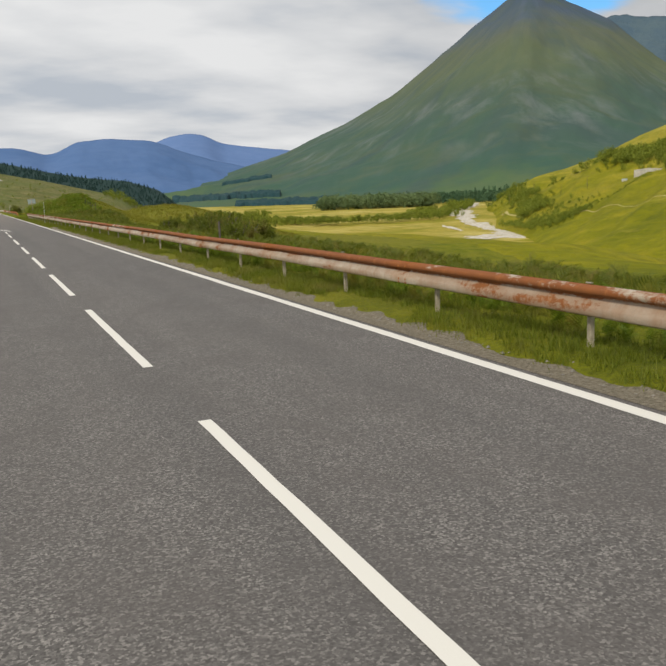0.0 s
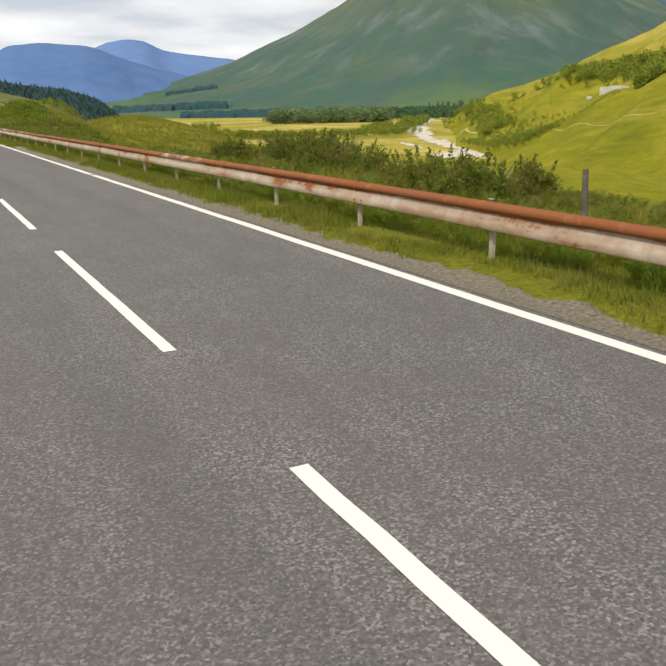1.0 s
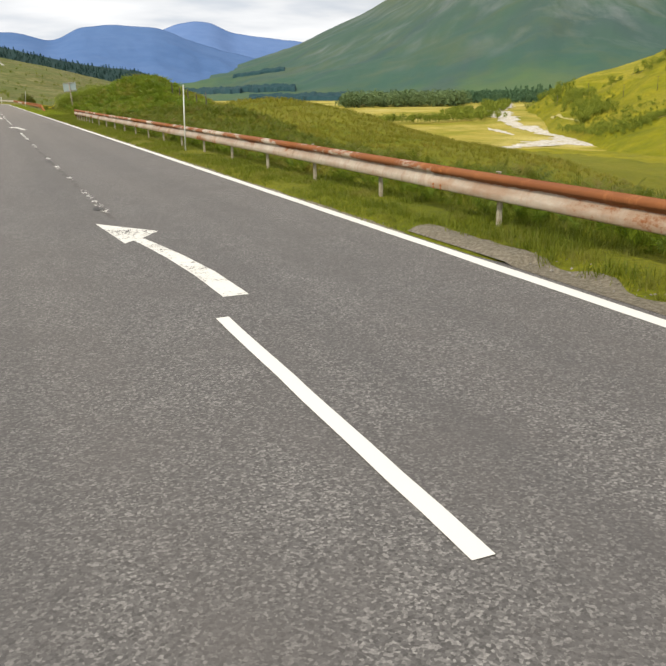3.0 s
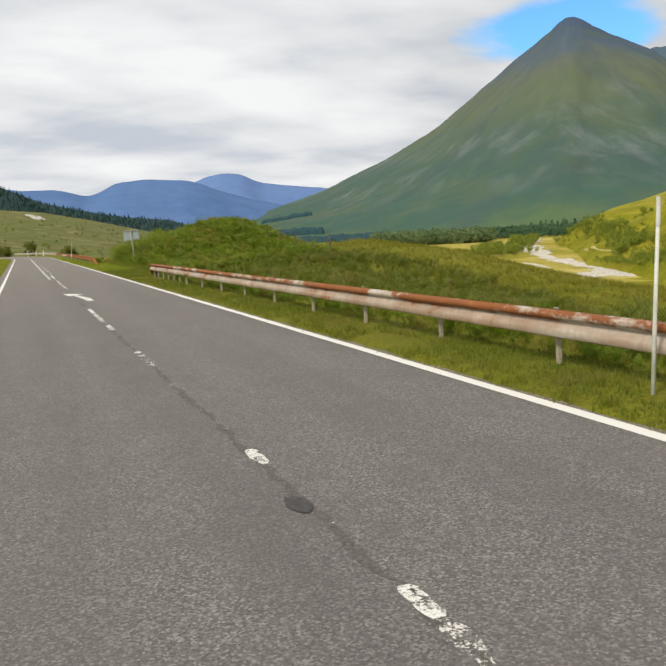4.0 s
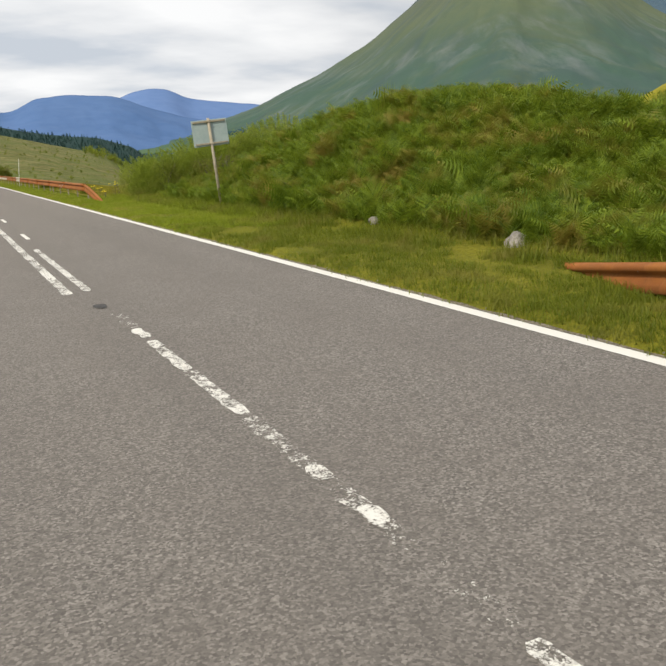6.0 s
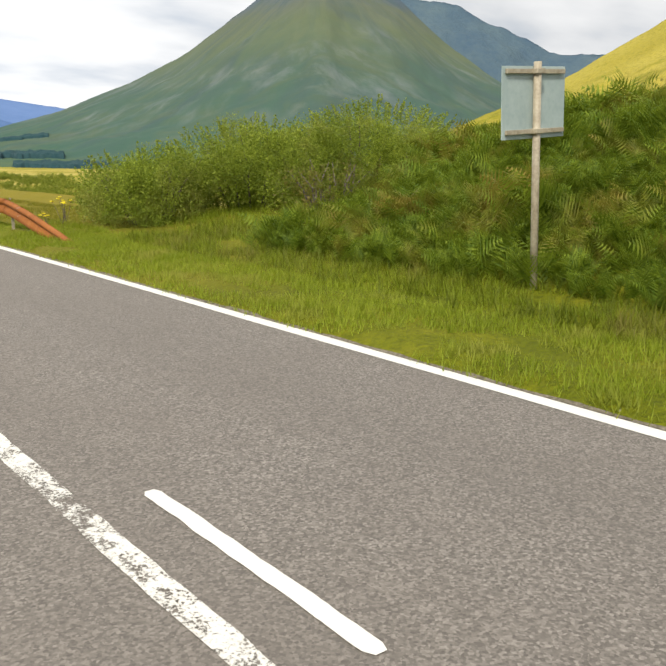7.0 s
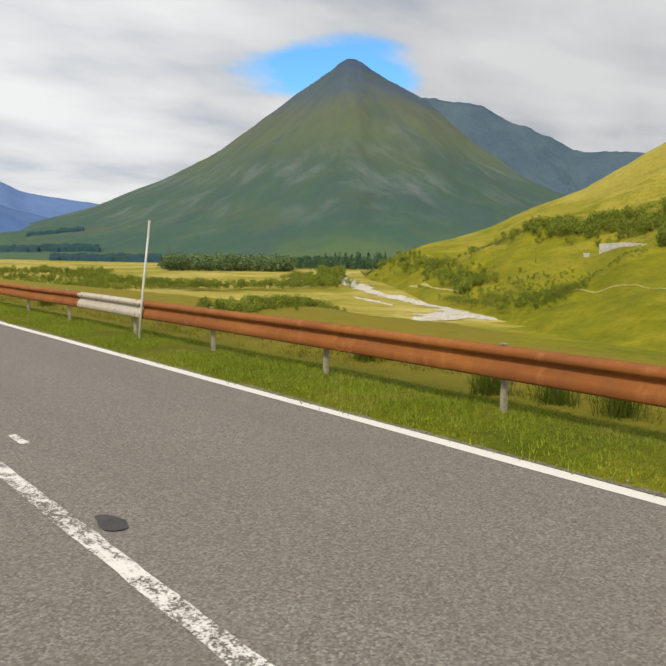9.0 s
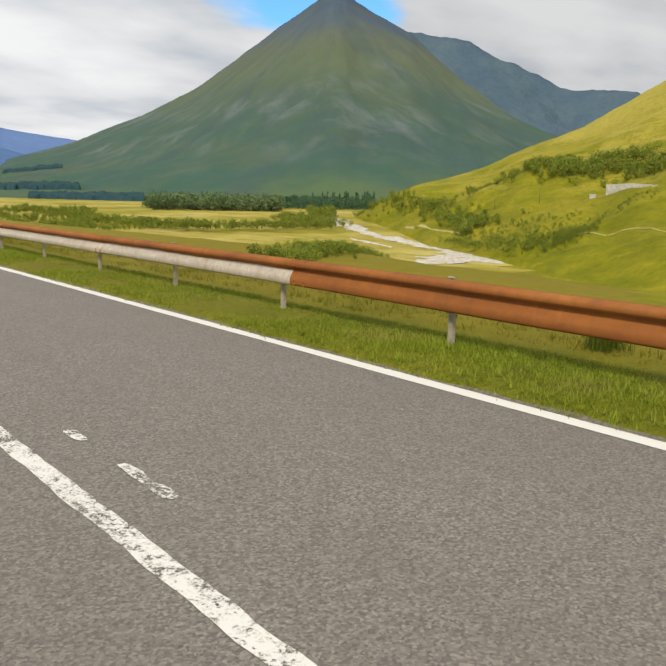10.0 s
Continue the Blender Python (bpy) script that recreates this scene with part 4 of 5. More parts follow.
def beam_mesh(stations, material):
    """A corrugated beam along stations of x, y, dz and sink."""
    verts, faces = [], []
    n = len(PROFILE)
    for x, y, dz, drop in stations:
        for t in (0.0, 0.005):
            verts += [(x + px + t, y, max(pz + dz - drop, -0.05)) for px, pz in PROFILE]
    for i in range(len(stations) - 1):
        a, b = 2 * n * i, 2 * n * (i + 1)
        for k in range(n - 1):
            faces.append((a + k, a + k + 1, b + k + 1, b + k))
            faces.append((a + n + k, b + n + k, b + n + k + 1, a + n + k + 1))
        for k in (0, n - 1):
            faces.append((a + k, b + k, b + n + k, a + n + k))
    for e in (0, 2 * n * (len(stations) - 1)):
        for k in range(n - 1):
            faces.append((e + k, e + n + k, e + n + k + 1, e + k + 1))
    me = mesh_of("beam", verts, faces, material)
    me.polygons.foreach_set("use_smooth", [True] * len(me.polygons))
    return me


def post_mesh():
    bm = bmesh.new()
    add_box(bm, (0.008, 0.050, 0.80), (0, 0, 0.22), bevel=0.002)
    add_box(bm, (0.040, 0.007, 0.80), (0.020, 0.025, 0.22), bevel=0.002)
    add_box(bm, (0.040, 0.007, 0.80), (0.020, -0.025, 0.22), bevel=0.002)
    return bm_mesh("post", bm, STEEL)


def bolt_mesh():
    bm = bmesh.new()
    add_tube(bm, [(0.010, 0, 0), (-0.006, 0, 0), (-0.012, 0, 0)], [0.018, 0.017, 0.011], 8)
    return bm_mesh("bolt", bm, RAILS[2])


def bracket_mesh():
    bm = bmesh.new()
    add_box(bm, (0.030, 0.075, 0.012), (0, 0, 0.016), bevel=0.003)
    add_box(bm, (0.012, 0.040, 0.030), (0.006, 0, 0.002), bevel=0.003)
    return bm_mesh("bracket", bm, STEEL)


POST, BOLT, BRACKET = post_mesh(), bolt_mesh(), bracket_mesh()
BEAM_X = 5.31


def barrier(joints, posts, looks, label, start_ramp=0.0, end_ramp=0.0, end_look=None):
    ob = new("crash_barrier", None)
    wob = {j: (0.018 * fbm(j * 0.31, 1.0, 2, 3.0), 0.020 * fbm(j * 0.23, 5.0, 2, 1.0)) for j in joints}
    for i, (a, b) in enumerate(zip(joints, joints[1:])):
        st = []
        n = 9
        for k in range(n + 1):
            t = k / n
            y = a + (b + 0.3 - a) * t
            wx, wz = (wob[a][m] * (1 - t) + wob[b][m] * t for m in (0, 1))
            dent = 0.016 * fbm(y * 0.9, 2.0, 3, 9.0)
            st.append((BEAM_X + wx + dent + bend(y) - 0.007 * (i % 2), y, wz, 0.0))
        beam = part("beam", beam_mesh(st, looks[i]), ob)
        x, y, dz, _ = st[-1]
        for py in (y - 0.08, y - 0.26):
            for px, pz in ((-0.080, 0.440), (-0.078, 0.400), (-0.080, 0.610), (-0.050, 0.652)):
                part("bolt", BOLT, beam, at=pose(x + px, py, pz + dz))
    if end_ramp:
        y = joints[-1]
        st = [(BEAM_X + 0.02 + 0.055 * k ** 1.6 * end_ramp / 4.0, y + 0.1 + end_ramp * k / 6, 0.0, 0.60 * (k / 6) ** 1.15) for k in range(7)]
        part("ramp_beam", beam_mesh(st, end_look), ob, "beam end bent down into the grass")
    if start_ramp:
        y = joints[0]
        st = [(BEAM_X + 0.01 + 0.006 * (k / 2) ** 1.5, y + 0.2 - start_ramp * k / 12, 0.0, 0.70 * (k / 12) ** 1.3) for k in range(13)][::-1]
        part("ramp_beam", beam_mesh(st, looks[0]), ob, "beam end bent down into the grass")
    for y in posts[::2]:
        part("bracket", BRACKET, ob, "small steel bracket on the beam's top edge", at=pose(BEAM_X + 0.012 + bend(y), y, 0.672))
    for y in posts:
        part("post", POST, ob, at=pose(BEAM_X + 0.02 + bend(y), y, 0.0, 1.6 * fbm(y, 3.0, 2), 1.6 * fbm(y, 8.0, 2), 0))
    return tagged(ob, label, "crash barrier")


first_joints = [-46.6 + 5.46 * k for k in range(28)] + [106.4]
first_looks = [RAILS[1 if k % 5 and not 20 < k < 27 else 0] for k in range(28)]
barrier(first_joints, [93.7 - 2.645 * k for k in range(12)] + [27.3 + 2.853 * k for k in range(13)] + [24.2 - 2.83 * k for k in range(26)] + [96.35] + [99.0, 100.3, 101.5, 102.75, 103.95, 105.2, 106.3],
        first_looks, "rusty galvanised crash barrier beside the grass verge", 0, 4.7, RAILS[2])
second_joints = [137.4, 142.9, 148.3, 153.7, 159.1, 164.55, 167.15, 170.4, 175.65, 181.2, 186.85] + [192.3 + 5.4 * k for k in range(14)]
second_looks = [RAILS[2]] * 5 + [RAILS[3], RAILS[2], RAILS[2], RAILS[4], RAILS[4]] + [(RAILS[2] if k < 3 else RAILS[3]) for k in range(14)]
barrier(second_joints, [137.2, 139.9, 142.55, 145.2, 147.9] + [149.1 + 2.66 * k for k in range(7)] + [168.24 + 2.67 * k for k in range(36)], second_looks, "evenly rusted orange crash barrier with bare zinc panels", 3.9, 0)


# ---- roadside things ----
def snow_pole(x, y, h, dx, dy):
    ob = new("snow_pole", None)
    ob.location = (x, y, 0)
    bm = bmesh.new()
    add_tube(bm, [(0, 0, -0.2), (dx * 0.45, dy * 0.45, h * 0.45), (dx * 0.97, dy * 0.97, h * 0.97)], [0.021, 0.019, 0.016], 10)
    part("shaft", bm_mesh("shaft", bm, SNOW_POLE, True), ob)
    bm = bmesh.new()
    add_tube(bm, [(dx * 0.88, dy * 0.88, h * 0.86), (dx * 0.99, dy * 0.99, h)], [0.020, 0.019], 10)
    part("cap", bm_mesh("cap", bm, SNOW_POLE), ob, "pale reflective sleeve")
    tagged(ob, "thin leaning white snow pole by the barrier", "snow pole", "snow poles")


snow_pole(5.04, 76.1, 1.78, 0.06, -0.02)
snow_pole(5.14, 164.5, 1.95, 0.20, -0.05)


def road_sign():
    ob = new("road_sign", None)
    ob.matrix_basis = pose(7.05, 125.6, 0.05, 0, -4, 0)
    bm = bmesh.new()
    add_tube(bm, [(0, 0, -0.3), (0, 0, 2.45)], [0.04, 0.04], 12)
    part("post", bm_mesh("post", bm, STEEL, True), ob)
    bm = bmesh.new()
    add_box(bm, (1.0, 0.012, 0.70), (0.02, 0.055, 2.06), bevel=0.004)
    part("panel", bm_mesh("panel", bm, SIGN_BACK), ob, "grey back of a rectangular sign panel")
    for z in (1.78, 2.36):
        bm = bmesh.new()
        add_box(bm, (0.92, 0.03, 0.045), (0.02, 0.03, z), bevel=0.004)
        part("rail", bm_mesh("rail", bm, STEEL), ob)
        bm = bmesh.new()
        add_box(bm, (0.12, 0.10, 0.05), (0, 0, z), bevel=0.006)
        part("clip", bm_mesh("clip", bm, STEEL), ob)
    tagged(ob, "grey road sign seen from behind on a leaning post", "road sign")


road_sign()


def fence_stake(x, y, h):
    bm = bmesh.new()
    add_tube(bm, [(0, 0, -0.3), (0.01, 0, h * 0.5), (0, 0.01, h)], [0.035, 0.034, 0.032], 8)
    ob = new("fence_stake", bm_mesh("fence_stake", bm, WOOD))
    ob.matrix_basis = pose(x, y, ground_z(x, y), 4 * fbm(y, 1.0, 2), 4 * fbm(x, y, 2), 0)
    tagged(ob, "weathered wooden fence stake among bracken", "fence stake", "fence stakes")


for y in (104.2, 106.5, 109.0, 111.4, 113.8):
    fence_stake(12.8, y, 1.0)
fence_stake(6.5, 27.2, 0.85)


def boulder(x, y, r):
    bm = bmesh.new()
    bmesh.ops.create_icosphere(bm, subdivisions=3, radius=r)
    for v in bm.verts:
        k = 1 + 0.35 * noise.fractal(v.co * 2.2 / r * 0.5 + Vector((x, y, 0)), 1.0, 2.0, 4)
        v.co = Vector((v.co.x * k, v.co.y * k * 0.8, v.co.z * k * 0.7))
    ob = new("boulder", bm_mesh("boulder", bm, ROCK))
    ob.location = (x, y, ground_z(x, y) + r * 0.3)
    tagged(ob, "grey lichen-spotted boulder in the grass", "boulder")


boulder(6.9, 112.5, 0.17)
boulder(7.0, 116.6, 0.13)

def gravel_verge(y0, y1, u0, u1, ragged, label):
    """Loose grit that follows the ground from the asphalt's edge out to a ragged line."""
    n, k = int((y1 - y0) / 0.15), 6
    verts = []
    for i in range(n + 1):
        y = y0 + (y1 - y0) * i / n
        far = u1 + ragged * (fbm(y * 1.6, 9.1, 4, 2.0) + 0.6 * fbm(y * 0.35, 2.2, 3, 5.0))
        for j in range(k + 1):
            u = u0 + (max(far, u0 + 0.03) - u0) * j / k
            verts.append((u + bend(y), y, max(0.0045, ground_z(u + bend(y), y) + (0.012 if j < k else -0.02)) if u > ROAD_R - 0.3 else 0.0045))
    faces = [(i * (k + 1) + j, i * (k + 1) + j + 1, (i + 1) * (k + 1) + j + 1, (i + 1) * (k + 1) + j) for i in range(n) for j in range(k)]
    tagged(new("gravel_verge", mesh_of("gravel_verge", verts, faces, GRIT)), label, "gravel", kind="structure")


gravel_verge(-60, 62, 4.42, 4.80, 0.20, "strip of loose grey grit along the road edge")
gravel_verge(62, 260, 4.35, 4.395, 0.035, "thin ragged line of grit along the road edge")


def stones():
    r = np.random.default_rng(12)
    v = []
    for _ in range(3600):
        y = -2 + 182 * r.random()
        wide = 0.30 if y < 62 else 0.10
        x = (4.56 if y < 62 else 4.42) + abs(r.normal()) * wide + bend(y)
        s = 0.006 + 0.016 * r.random() ** 2
        p = np.array([(-1, -1, 0), (1, -0.8, 0), (0.9, 1, 0), (-0.8, 0.9, 0), (0.1, 0, 1.1)]) * s * (0.7 + 0.6 * r.random((5, 1)))
        p = p + (x, y, 0.004 + 0.08 * max(0.0, min(x - bend(y) - 4.5, 0.45)))
        for a, b in ((0, 1), (1, 2), (2, 3), (3, 0)):
            v += [p[a], p[b], p[4]]
    v = np.array(v)
    tagged(new("loose_stones", mesh_tris("loose_stones", v, np.arange(len(v)).reshape(-1, 3), ROCK)), "loose grey stones along the verge", "stones", kind="stuff")


stones()


# ---- plants ----
def shrub(x, y, h, r, leaves, material, seed, label, leaf=0.0):
    g = np.random.default_rng(seed)
    leaf = leaf or (0.023 if leaves > 20000 else 0.032)
    z0 = ground_z(x, y)
    ob = new("shrub", None)
    ob.location = (x, y, z0)
    for _ in range(14):
        bm = bmesh.new()
        a, lean = g.random() * math.tau, 0.25 + 0.6 * g.random()
        p0 = Vector((0.25 * r * math.cos(a), 0.25 * r * math.sin(a), -0.1))
        p2 = Vector((r * lean * math.cos(a), r * lean * math.sin(a), h * (0.65 + 0.3 * g.random())))
        p1 = p0.lerp(p2, 0.5) + Vector((0.1 * g.normal(), 0.1 * g.normal(), 0.12))
        add_tube(bm, [p0, p1, p2], [0.028, 0.018, 0.006], 5)
        part("stem", bm_mesh("stem", bm, BARK), ob)
    lumps = 46 if leaves < 20000 else 90
    n_each = leaves // lumps
    cloud = []
    for k in range(lumps):
        a, rr = g.random() * math.tau, r * math.sqrt(g.random()) * 0.92
        zc = h * (0.08 + 0.80 * g.random()) * (1 - 0.35 * (rr / r) ** 2)
        size = (0.20 + 0.22 * g.random()) * min(r, h) * 0.75
        cloud.append(leaf_diamonds(g, (rr * math.cos(a), rr * math.sin(a), zc), size, n_each, leaf))
    for k in range(leaves // 550):
        a, rr = g.random() * math.tau, r * math.sqrt(g.random()) * 0.95
        top = h * (0.92 + 0.16 * g.random()) * (1 - 0.42 * (rr / r) ** 2)
        for q in range(7):
            cloud.append(leaf_diamonds(g, (rr * math.cos(a) * (1 + 0.03 * q), rr * math.sin(a) * (1 + 0.03 * q), top - 0.2 + 0.055 * q), 0.065 - 0.006 * q, 8, leaf))
    v = np.concatenate(cloud)
    v[:, 2] = np.maximum(v[:, 2], 0.02)
    q = np.arange(len(v)).reshape(-1, 4)
    tris = np.concatenate([q[:, [0, 1, 2]], q[:, [0, 2, 3]]])
    part("crown", mesh_tris("crown", v, tris, material), ob, "dense small green leaves")
    return tagged(ob, label, "shrub", "roadside shrubs")


def leaf_diamonds(g, centre, size, n, leaf):
    d = g.normal(size=(n, 3))
    d /= np.linalg.norm(d, axis=1)[:, None]
    c = np.asarray(centre) + d * size * (0.45 + 0.65 * g.random(n))[:, None]
    a = g.normal(size=(n, 3)) + d * 0.8 + np.array([0, 0, 0.5])
    a /= np.linalg.norm(a, axis=1)[:, None]
    b = np.cross(a, g.normal(size=(n, 3)))
    b /= np.linalg.norm(b, axis=1)[:, None]
    s = (leaf * (0.6 + 0.8 * g.random(n)))[:, None]
    return np.stack([c - a * s, c + b * s * 0.5, c + a * s, c - b * s * 0.5], 1).reshape(-1, 4 * 1, 3).reshape(-1, 3)


shrub(8.0, 136.3, 1.5, 1.5, 46000, LEAF_SHRUB, 1, "leafy green willow shrub behind the verge")
shrub(10.1, 135.6, 1.8, 2.0, 88000, LEAF_SHRUB, 2, "tall leafy green willow shrub behind the verge")
shrub(12.8, 134.6, 1.95, 2.2, 88000, LEAF_SHRUB, 3, "tall leafy green willow shrub behind the verge")
shrub(10.4, 42.5, 1.08, 1.6, 13000, LEAF_DARK, 4, "dark low shrub behind the crash barrier")
shrub(11.0, 44.4, 1.0, 1.4, 13000, LEAF_DARK, 5, "dark low shrub behind the crash barrier")
shrub(9.9, 39.4, 0.88, 1.3, 9000, LEAF_DARK, 6, "dark low shrub behind the crash barrier")
shrub(8.6, 31.6, 0.76, 1.1, 9000, LEAF_DARK, 17, "dark low shrub behind the crash barrier")
shrub(9.3, 34.2, 0.8, 1.2, 10000, LEAF_DARK, 18, "dark low shrub behind the crash barrier")
shrub(9.2, 45.3, 0.72, 0.8, 6000, LEAF_DARK, 7, "dark low shrub behind the crash barrier")
shrub(9.0, 131.5, 1.0, 1.0, 3000, LEAF_DARK, 10, "low scrub beside a grassy mound")
shrub(2.0, 247.0, 3.2, 1.6, 2500, LEAF_DARK, 14, "dark bush at the outside of the road bend", 0.12)
shrub(-3.0, 252.0, 2.4, 1.5, 2500, LEAF_DARK, 15, "dark bush at the outside of the road bend", 0.12)
shrub(9.0, 240.0, 2.2, 1.8, 2500, LEAF_DARK, 16, "dark bush at the outside of the road bend", 0.12)


def bracken(name, region, count, material, label, seed, height=(0.35, 0.75)):
    """Fern clumps: five arching fronds each, with paired leaflets."""
    g = np.random.default_rng(seed)
    x0, x1, y0, y1 = region
    spots = []
    for _ in range(count):
        x, y = x0 + (x1 - x0) * g.random(), y0 + (y1 - y0) * g.random()
        if fbm(x * 0.35, y * 0.35, 3, 4.0) > -0.9:
            spots.append((x, y, ground_z(x, y)))
    root = np.repeat(np.array(spots), 5, 0)
    n = len(root)
    lush = np.array([1 + 0.55 * fbm(x * 0.8, y * 0.8, 3, 9.0) for x, y, _ in spots])
    L = np.repeat((height[0] + (height[1] - height[0]) * g.random(len(spots))) * lush, 5) * (0.9 + 0.5 * g.random(n))
    a = g.random(n) * math.tau
    d, side = np.stack([np.cos(a), np.sin(a), 0 * a], 1), np.stack([-np.sin(a), np.cos(a), 0 * a], 1)
    up = np.array([0, 0, 1.0])

    reach = 0.22 + 0.50 * g.random(n)
    roll = g.normal(size=(n, 1)) * 0.9

    def along_frond(t):
        return root + d * (L * reach * t ** 1.3)[:, None] + up * (L * (t * 1.25 - 0.62 * t * t))[:, None]

    out = []
    for k in range(2, 11):
        p, q = along_frond(k / 11), along_frond((k + 1) / 11)
        w = (L * 0.30 * (1.06 - (k + 1) / 11) + 0.01)[:, None]
        for s in (-1, 1):
            out.append(np.stack([p, p + (q - p) * 0.62, p + (q - p) * 0.9 + (side + up * roll) * s * w - up * 0.18 * w], 1))
    v = np.concatenate(out).reshape(-1, 3)
    tagged(new(name, mesh_tris(name, v, np.arange(len(v)).reshape(-1, 3), material)), label, "bracken", kind="stuff")


bracken("bracken", (6.9, 13.0, 105, 131), 8200, BRACKEN, "green bracken ferns covering the roadside mound", 21, (0.20, 0.60))
bracken("bracken", (11.0, 14.0, 108, 132), 1300, BRACKEN, "green bracken ferns on the crest of the mound", 22)
bracken("undergrowth", (5.65, 7.4, 4, 104), 3400, BRACKEN, "low green bracken and brambles behind the barrier posts", 25, (0.14, 0.34))
bracken("heather", (7.0, 15.0, 60, 106), 3600, LEAF_DARK, "dark heather and bracken on the falling slope", 23, (0.25, 0.5))
bracken("heather", (7.2, 15.0, 4, 60), 2600, LEAF_DARK, "dark heather and bracken on the falling slope", 24, (0.2, 0.4))


def grass(name, region, tufts, blades, height, material, label, seed, width=0.005, falloff=False):
    g = np.random.default_rng(seed)
    x0, x1, y0, y1 = region
    tri = []
    for _ in range(tufts):
        x, y = x0 + (x1 - x0) * (g.random() ** (1.6 if falloff else 1.0)), y0 + (y1 - y0) * g.random()
        dens = fbm(x * 0.9, y * 0.5, 3, 6.0)
        if dens < -0.35:
            continue
        z = ground_z(x + bend(y), y) - 0.01
        n = blades
        a = g.random(n) * math.tau
        h = (height[0] + (height[1] - height[0]) * g.random(n)) * (1 + 0.5 * dens)
        root = np.stack([x + bend(y) + 0.05 * g.normal(size=n), y + 0.05 * g.normal(size=n), np.full(n, z)], 1)
        lean = (0.25 + 0.7 * g.random(n)) * h
        tip = root + np.stack([np.cos(a) * lean, np.sin(a) * lean, h], 1)
        w = np.stack([-np.sin(a), np.cos(a), np.zeros(n)], 1) * width
        tri.append(np.stack([root - w, root + w, tip], 1).reshape(-1, 3))
    v = np.concatenate(tri)
    tagged(new(name, mesh_tris(name, v, np.arange(len(v)).reshape(-1, 3), material)), label, "grass", kind="stuff")


grass("verge_grass", (4.40, 6.4, 62, 110), 9500, 10, (0.03, 0.10), BLADE_ROUGH_SHADE, "short green grass of the roadside verge", 37)
grass("verge_grass", (4.72, 6.6, -2, 64), 13500, 10, (0.04, 0.15), BLADE_ROUGH_SHADE, "short green grass of the roadside verge", 31)
grass("verge_grass", (4.39, 6.6, 106, 121), 4600, 10, (0.03, 0.10), BLADE_ROUGH_SHADE, "short green grass of the roadside verge", 32)
grass("verge_grass", (4.39, 6.6, 119, 138), 6500, 10, (0.03, 0.11), BLADE, "short lush green grass of the roadside verge", 40)
grass("verge_grass", (4.39, 5.7, 136, 190), 15000, 10, (0.02, 0.065), BLADE, "short green grass of the roadside verge", 41)
grass("tall_grass", (6.1, 10.0, -2, 100), 6000, 9, (0.12, 0.32), BLADE_TALL, "tall rough grass behind the crash barrier", 33, 0.008)
grass("tall_grass", (6.0, 10.0, 137, 200), 9000, 9, (0.03, 0.10), BLADE_TALL, "tall rough grass behind the crash barrier", 34, 0.008)
grass("tall_grass", (6.3, 12.5, 121, 136.0), 6500, 10, (0.05, 0.17), BLADE, "tall bright green grass below the shrubs", 35, 0.005)
grass("tall_grass", (13.0, 36.0, 88, 143), 9000, 9, (0.12, 0.32), BLADE_TALL, "tall golden grass on the knoll behind the mound", 38, 0.014)
grass("tall_grass", (6.1, 8.2, 104, 134), 2600, 9, (0.08, 0.26), BLADE_ROUGH_SHADE, "rough grass at the foot of the mound", 39, 0.007)
grass("left_grass", (-6.0, -1.3, 60, 200), 3000, 7, (0.08, 0.25), BLADE, "rough grass on the near verge", 36, 0.008)


def ragwort(x, y, h, seed):
    g = np.random.default_rng(seed)
    ob = new("ragwort", None)
    ob.location = (x, y, ground_z(x, y))
    heads = []
    for _ in range(4):
        bm = bmesh.new()
        tip = Vector((0.10 * g.normal(), 0.10 * g.normal(), h * (0.8 + 0.25 * g.random())))
        add_tube(bm, [(0, 0, -0.02), tip * 0.5 + Vector((0.02, 0, 0)), tip], [0.006, 0.005, 0.003], 5)
        heads.append(tip)
        part("stem", bm_mesh("stem", bm, BARK), ob)
    for p in heads:
        bm = bmesh.new()
        bmesh.ops.create_icosphere(bm, subdivisions=2, radius=0.038, matrix=Matrix.Translation(p))
        for v in bm.verts:
            o = v.co - p
            k = 1 + 0.5 * noise.noise(o * 40 + Vector((seed, 0, 0)))
            v.co = p + Vector((o.x * k, o.y * k, o.z * 0.35 * k))
        part("flower_head", bm_mesh("flower_head", bm, FLOWER), ob, "flat cluster of yellow flowers")
    tagged(ob, "yellow-flowered ragwort plant in rough grass", "flower", "ragwort plants")


for k, (x, y, h) in enumerate(((6.4, 137.3, 0.5), (6.7, 137.9, 0.55), (6.0, 137.2, 0.3), (5.9, 106.4, 0.3), (5.85, 104.7, 0.34), (6.0, 105.6, 0.3), (6.0, 166.7, 0.3), (6.3, 166.2, 0.28), (6.6, 141.6, 0.25), (6.9, 144.9, 0.25), (6.3, 149.6, 0.3), (6.1, 152.0, 0.2))):
    ragwort(x, y, h, 50 + k)


def marker_post(x, y):
    bm = bmesh.new()
    add_box(bm, (0.11, 0.05, 1.1), (0, 0, 0.5), bevel=0.015)
    ob = new("marker_post", bm_mesh("marker_post", bm, WHITE_POLE))
    ob.location = (x, y, ground_z(x, y))
    tagged(ob, "white marker post on the outside of the bend", "marker post", "marker posts")


for k in range(3):
    y = 222 + 9 * k
    marker_post(5.0 + bend(y), y)


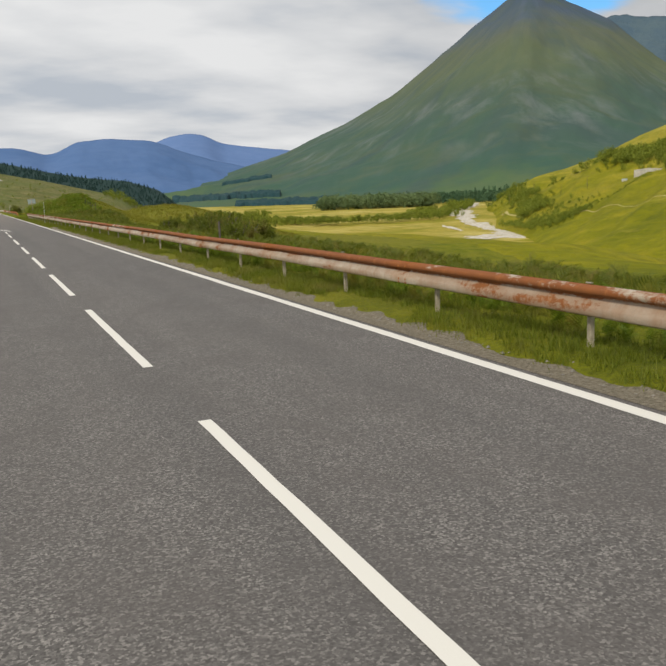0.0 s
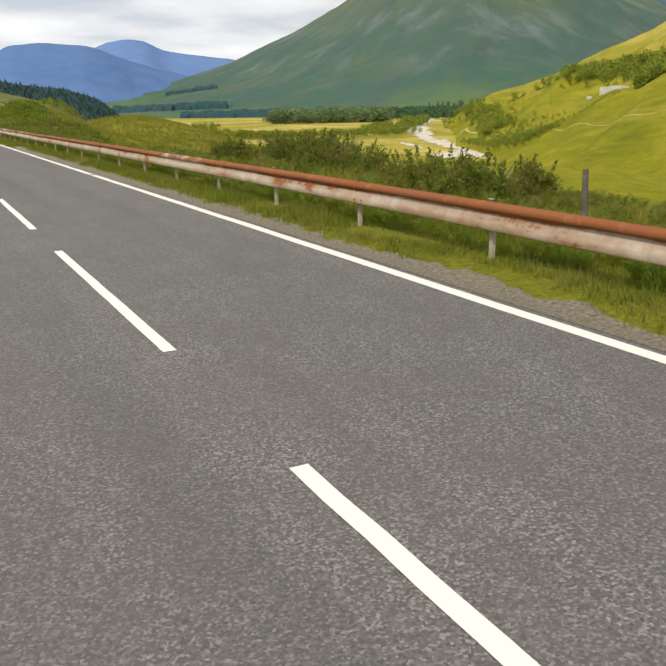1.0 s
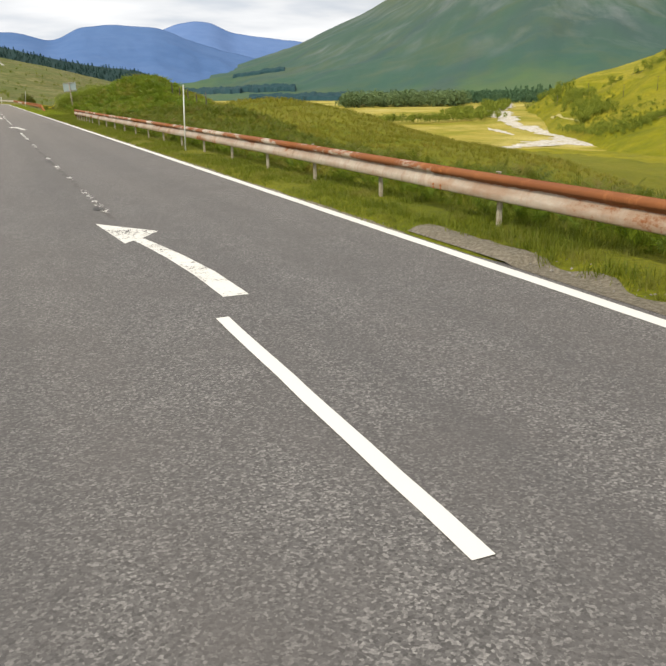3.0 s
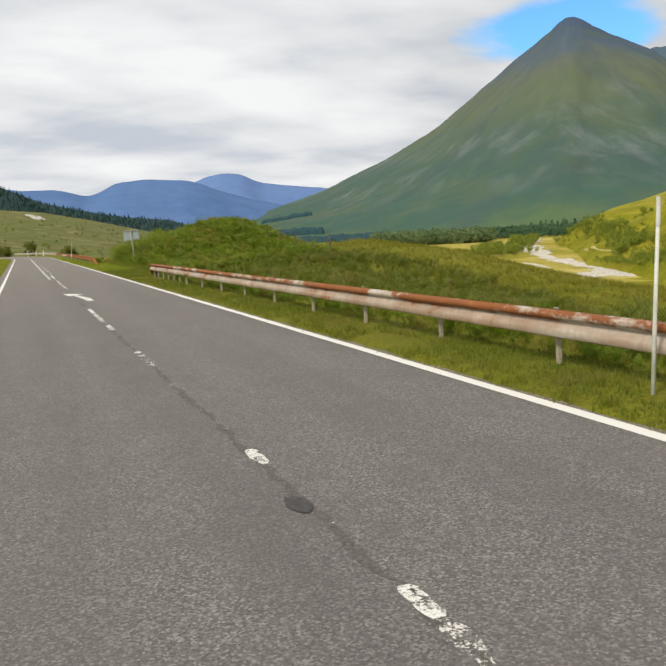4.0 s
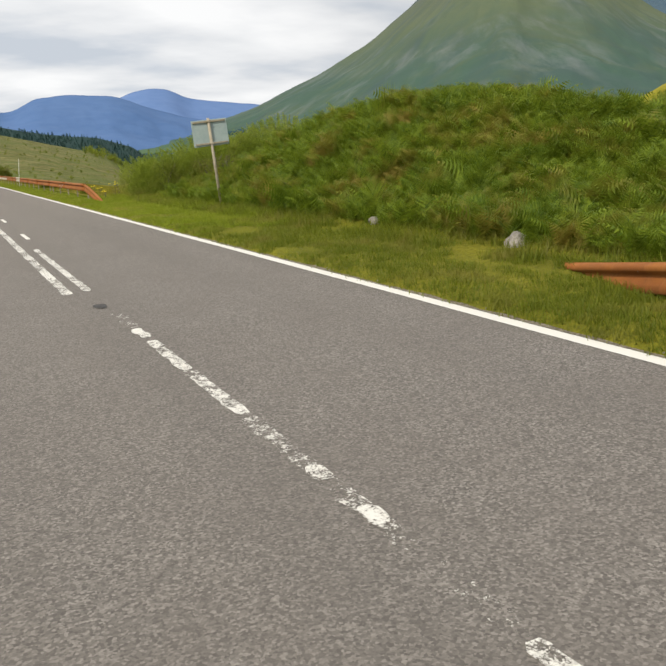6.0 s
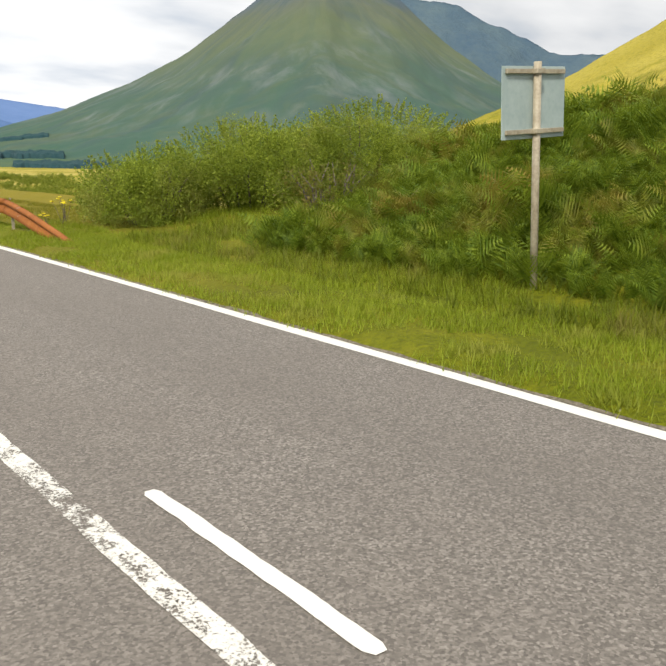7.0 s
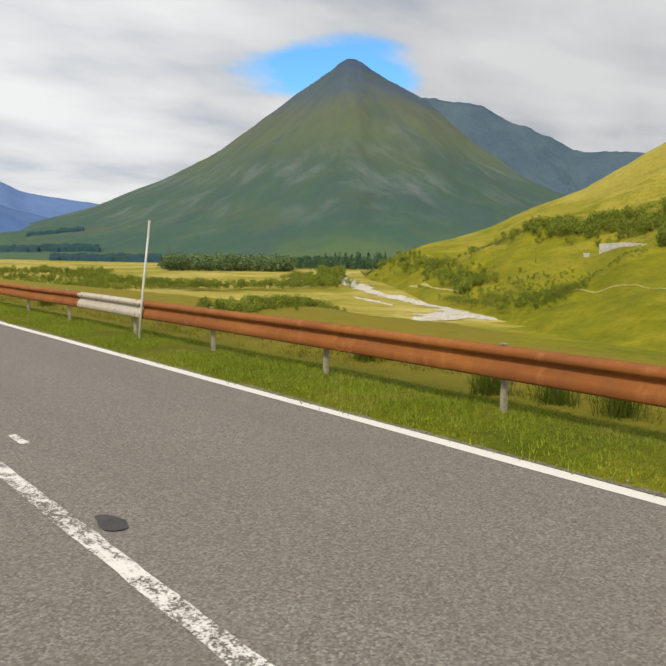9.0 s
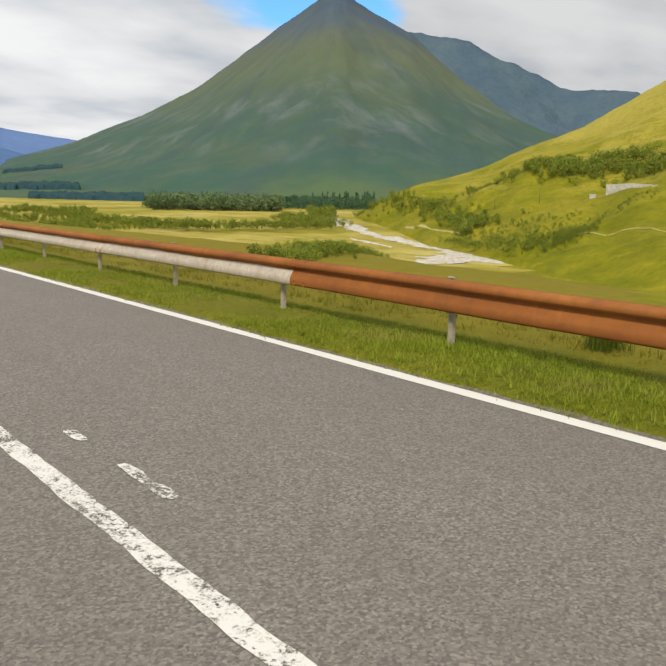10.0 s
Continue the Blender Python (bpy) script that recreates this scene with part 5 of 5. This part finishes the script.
def chevron_sign(x, y):
    """A bend marker: black board with a white arrowhead on two short legs."""
    ob = new("chevron_sign", None)
    ob.matrix_basis = pose(x, y, ground_z(x, y), 0, 0, 8)
    for dx in (-0.28, 0.28):
        bm = bmesh.new()
        add_tube(bm, [(dx, 0.03, -0.3), (dx, 0.03, 1.2)], [0.03, 0.03], 8)
        part("leg", bm_mesh("leg", bm, STEEL, True), ob)
    bm = bmesh.new()
    add_box(bm, (0.75, 0.02, 0.75), (0, 0, 0.88), bevel=0.01)
    board = part("board", bm_mesh("board", bm, STUD_PATCH), ob, "black square board")
    bm = bmesh.new()
    corners = ((0.28, 0.33), (0.07, 0.33), (-0.30, 0.0), (0.07, -0.33), (0.28, -0.33), (-0.07, 0.0))
    ring = [[bm.verts.new((px, dy, 0.88 + pz)) for px, pz in corners] for dy in (-0.022, -0.012)]
    for a in range(6):
        b = (a + 1) % 6
        bm.faces.new((ring[0][a], ring[0][b], ring[1][b], ring[1][a]))
    for a, b, c, d in ((0, 1, 2, 5), (5, 2, 3, 4)):
        bm.faces.new([ring[0][k] for k in (a, b, c, d)])
    part("arrowhead", bm_mesh("arrowhead", bm, WHITE_POLE), board, "white arrowhead")
    tagged(ob, "black and white chevron sign behind the bend", "road sign", "chevron signs")


chevron_sign(-3.2, 268.0)
chevron_sign(1.85, 248.0)


def rush_clump(x, y, h, seed):
    """A dense tuft of dark green rushes."""
    g = np.random.default_rng(seed)
    n = 260
    a, lean = g.random(n) * math.tau, np.abs(g.normal(size=n)) * 0.28
    tall = h * (0.55 + 0.5 * g.random(n))
    root = np.stack([0.09 * g.normal(size=n), 0.09 * g.normal(size=n), np.full(n, -0.02)], 1)
    tip = root + np.stack([np.cos(a) * lean * tall * 1.6, np.sin(a) * lean * tall * 1.6, tall], 1)
    w = np.stack([-np.sin(a), np.cos(a), 0 * a], 1) * 0.005
    v = np.stack([root - w, root + w, tip], 1).reshape(-1, 3)
    ob = new("rush_clump", mesh_tris("rush_clump", v, np.arange(len(v)).reshape(-1, 3), LEAF_RUSH))
    ob.location = (x, y, ground_z(x, y))
    tagged(ob, "dark green clump of rushes behind the crash barrier", "rushes", "rush clumps")


LEAF_RUSH = mat_leaf("rush_stem", (0.060, 0.085, 0.006), (0.150, 0.185, 0.016))
for k, (x, y, h) in enumerate(((6.0, 157.8, 0.42), (6.1, 157.1, 0.40), (6.1, 156.4, 0.45), (6.2, 143.3, 0.45), (6.2, 142.2, 0.42), (6.4, 154.6, 0.45), (6.5, 160.4, 0.40), (6.3, 172.6, 0.35), (7.2, 149.8, 0.40), (7.0, 168.3, 0.42))):
    rush_clump(x, y, h, 90 + k)
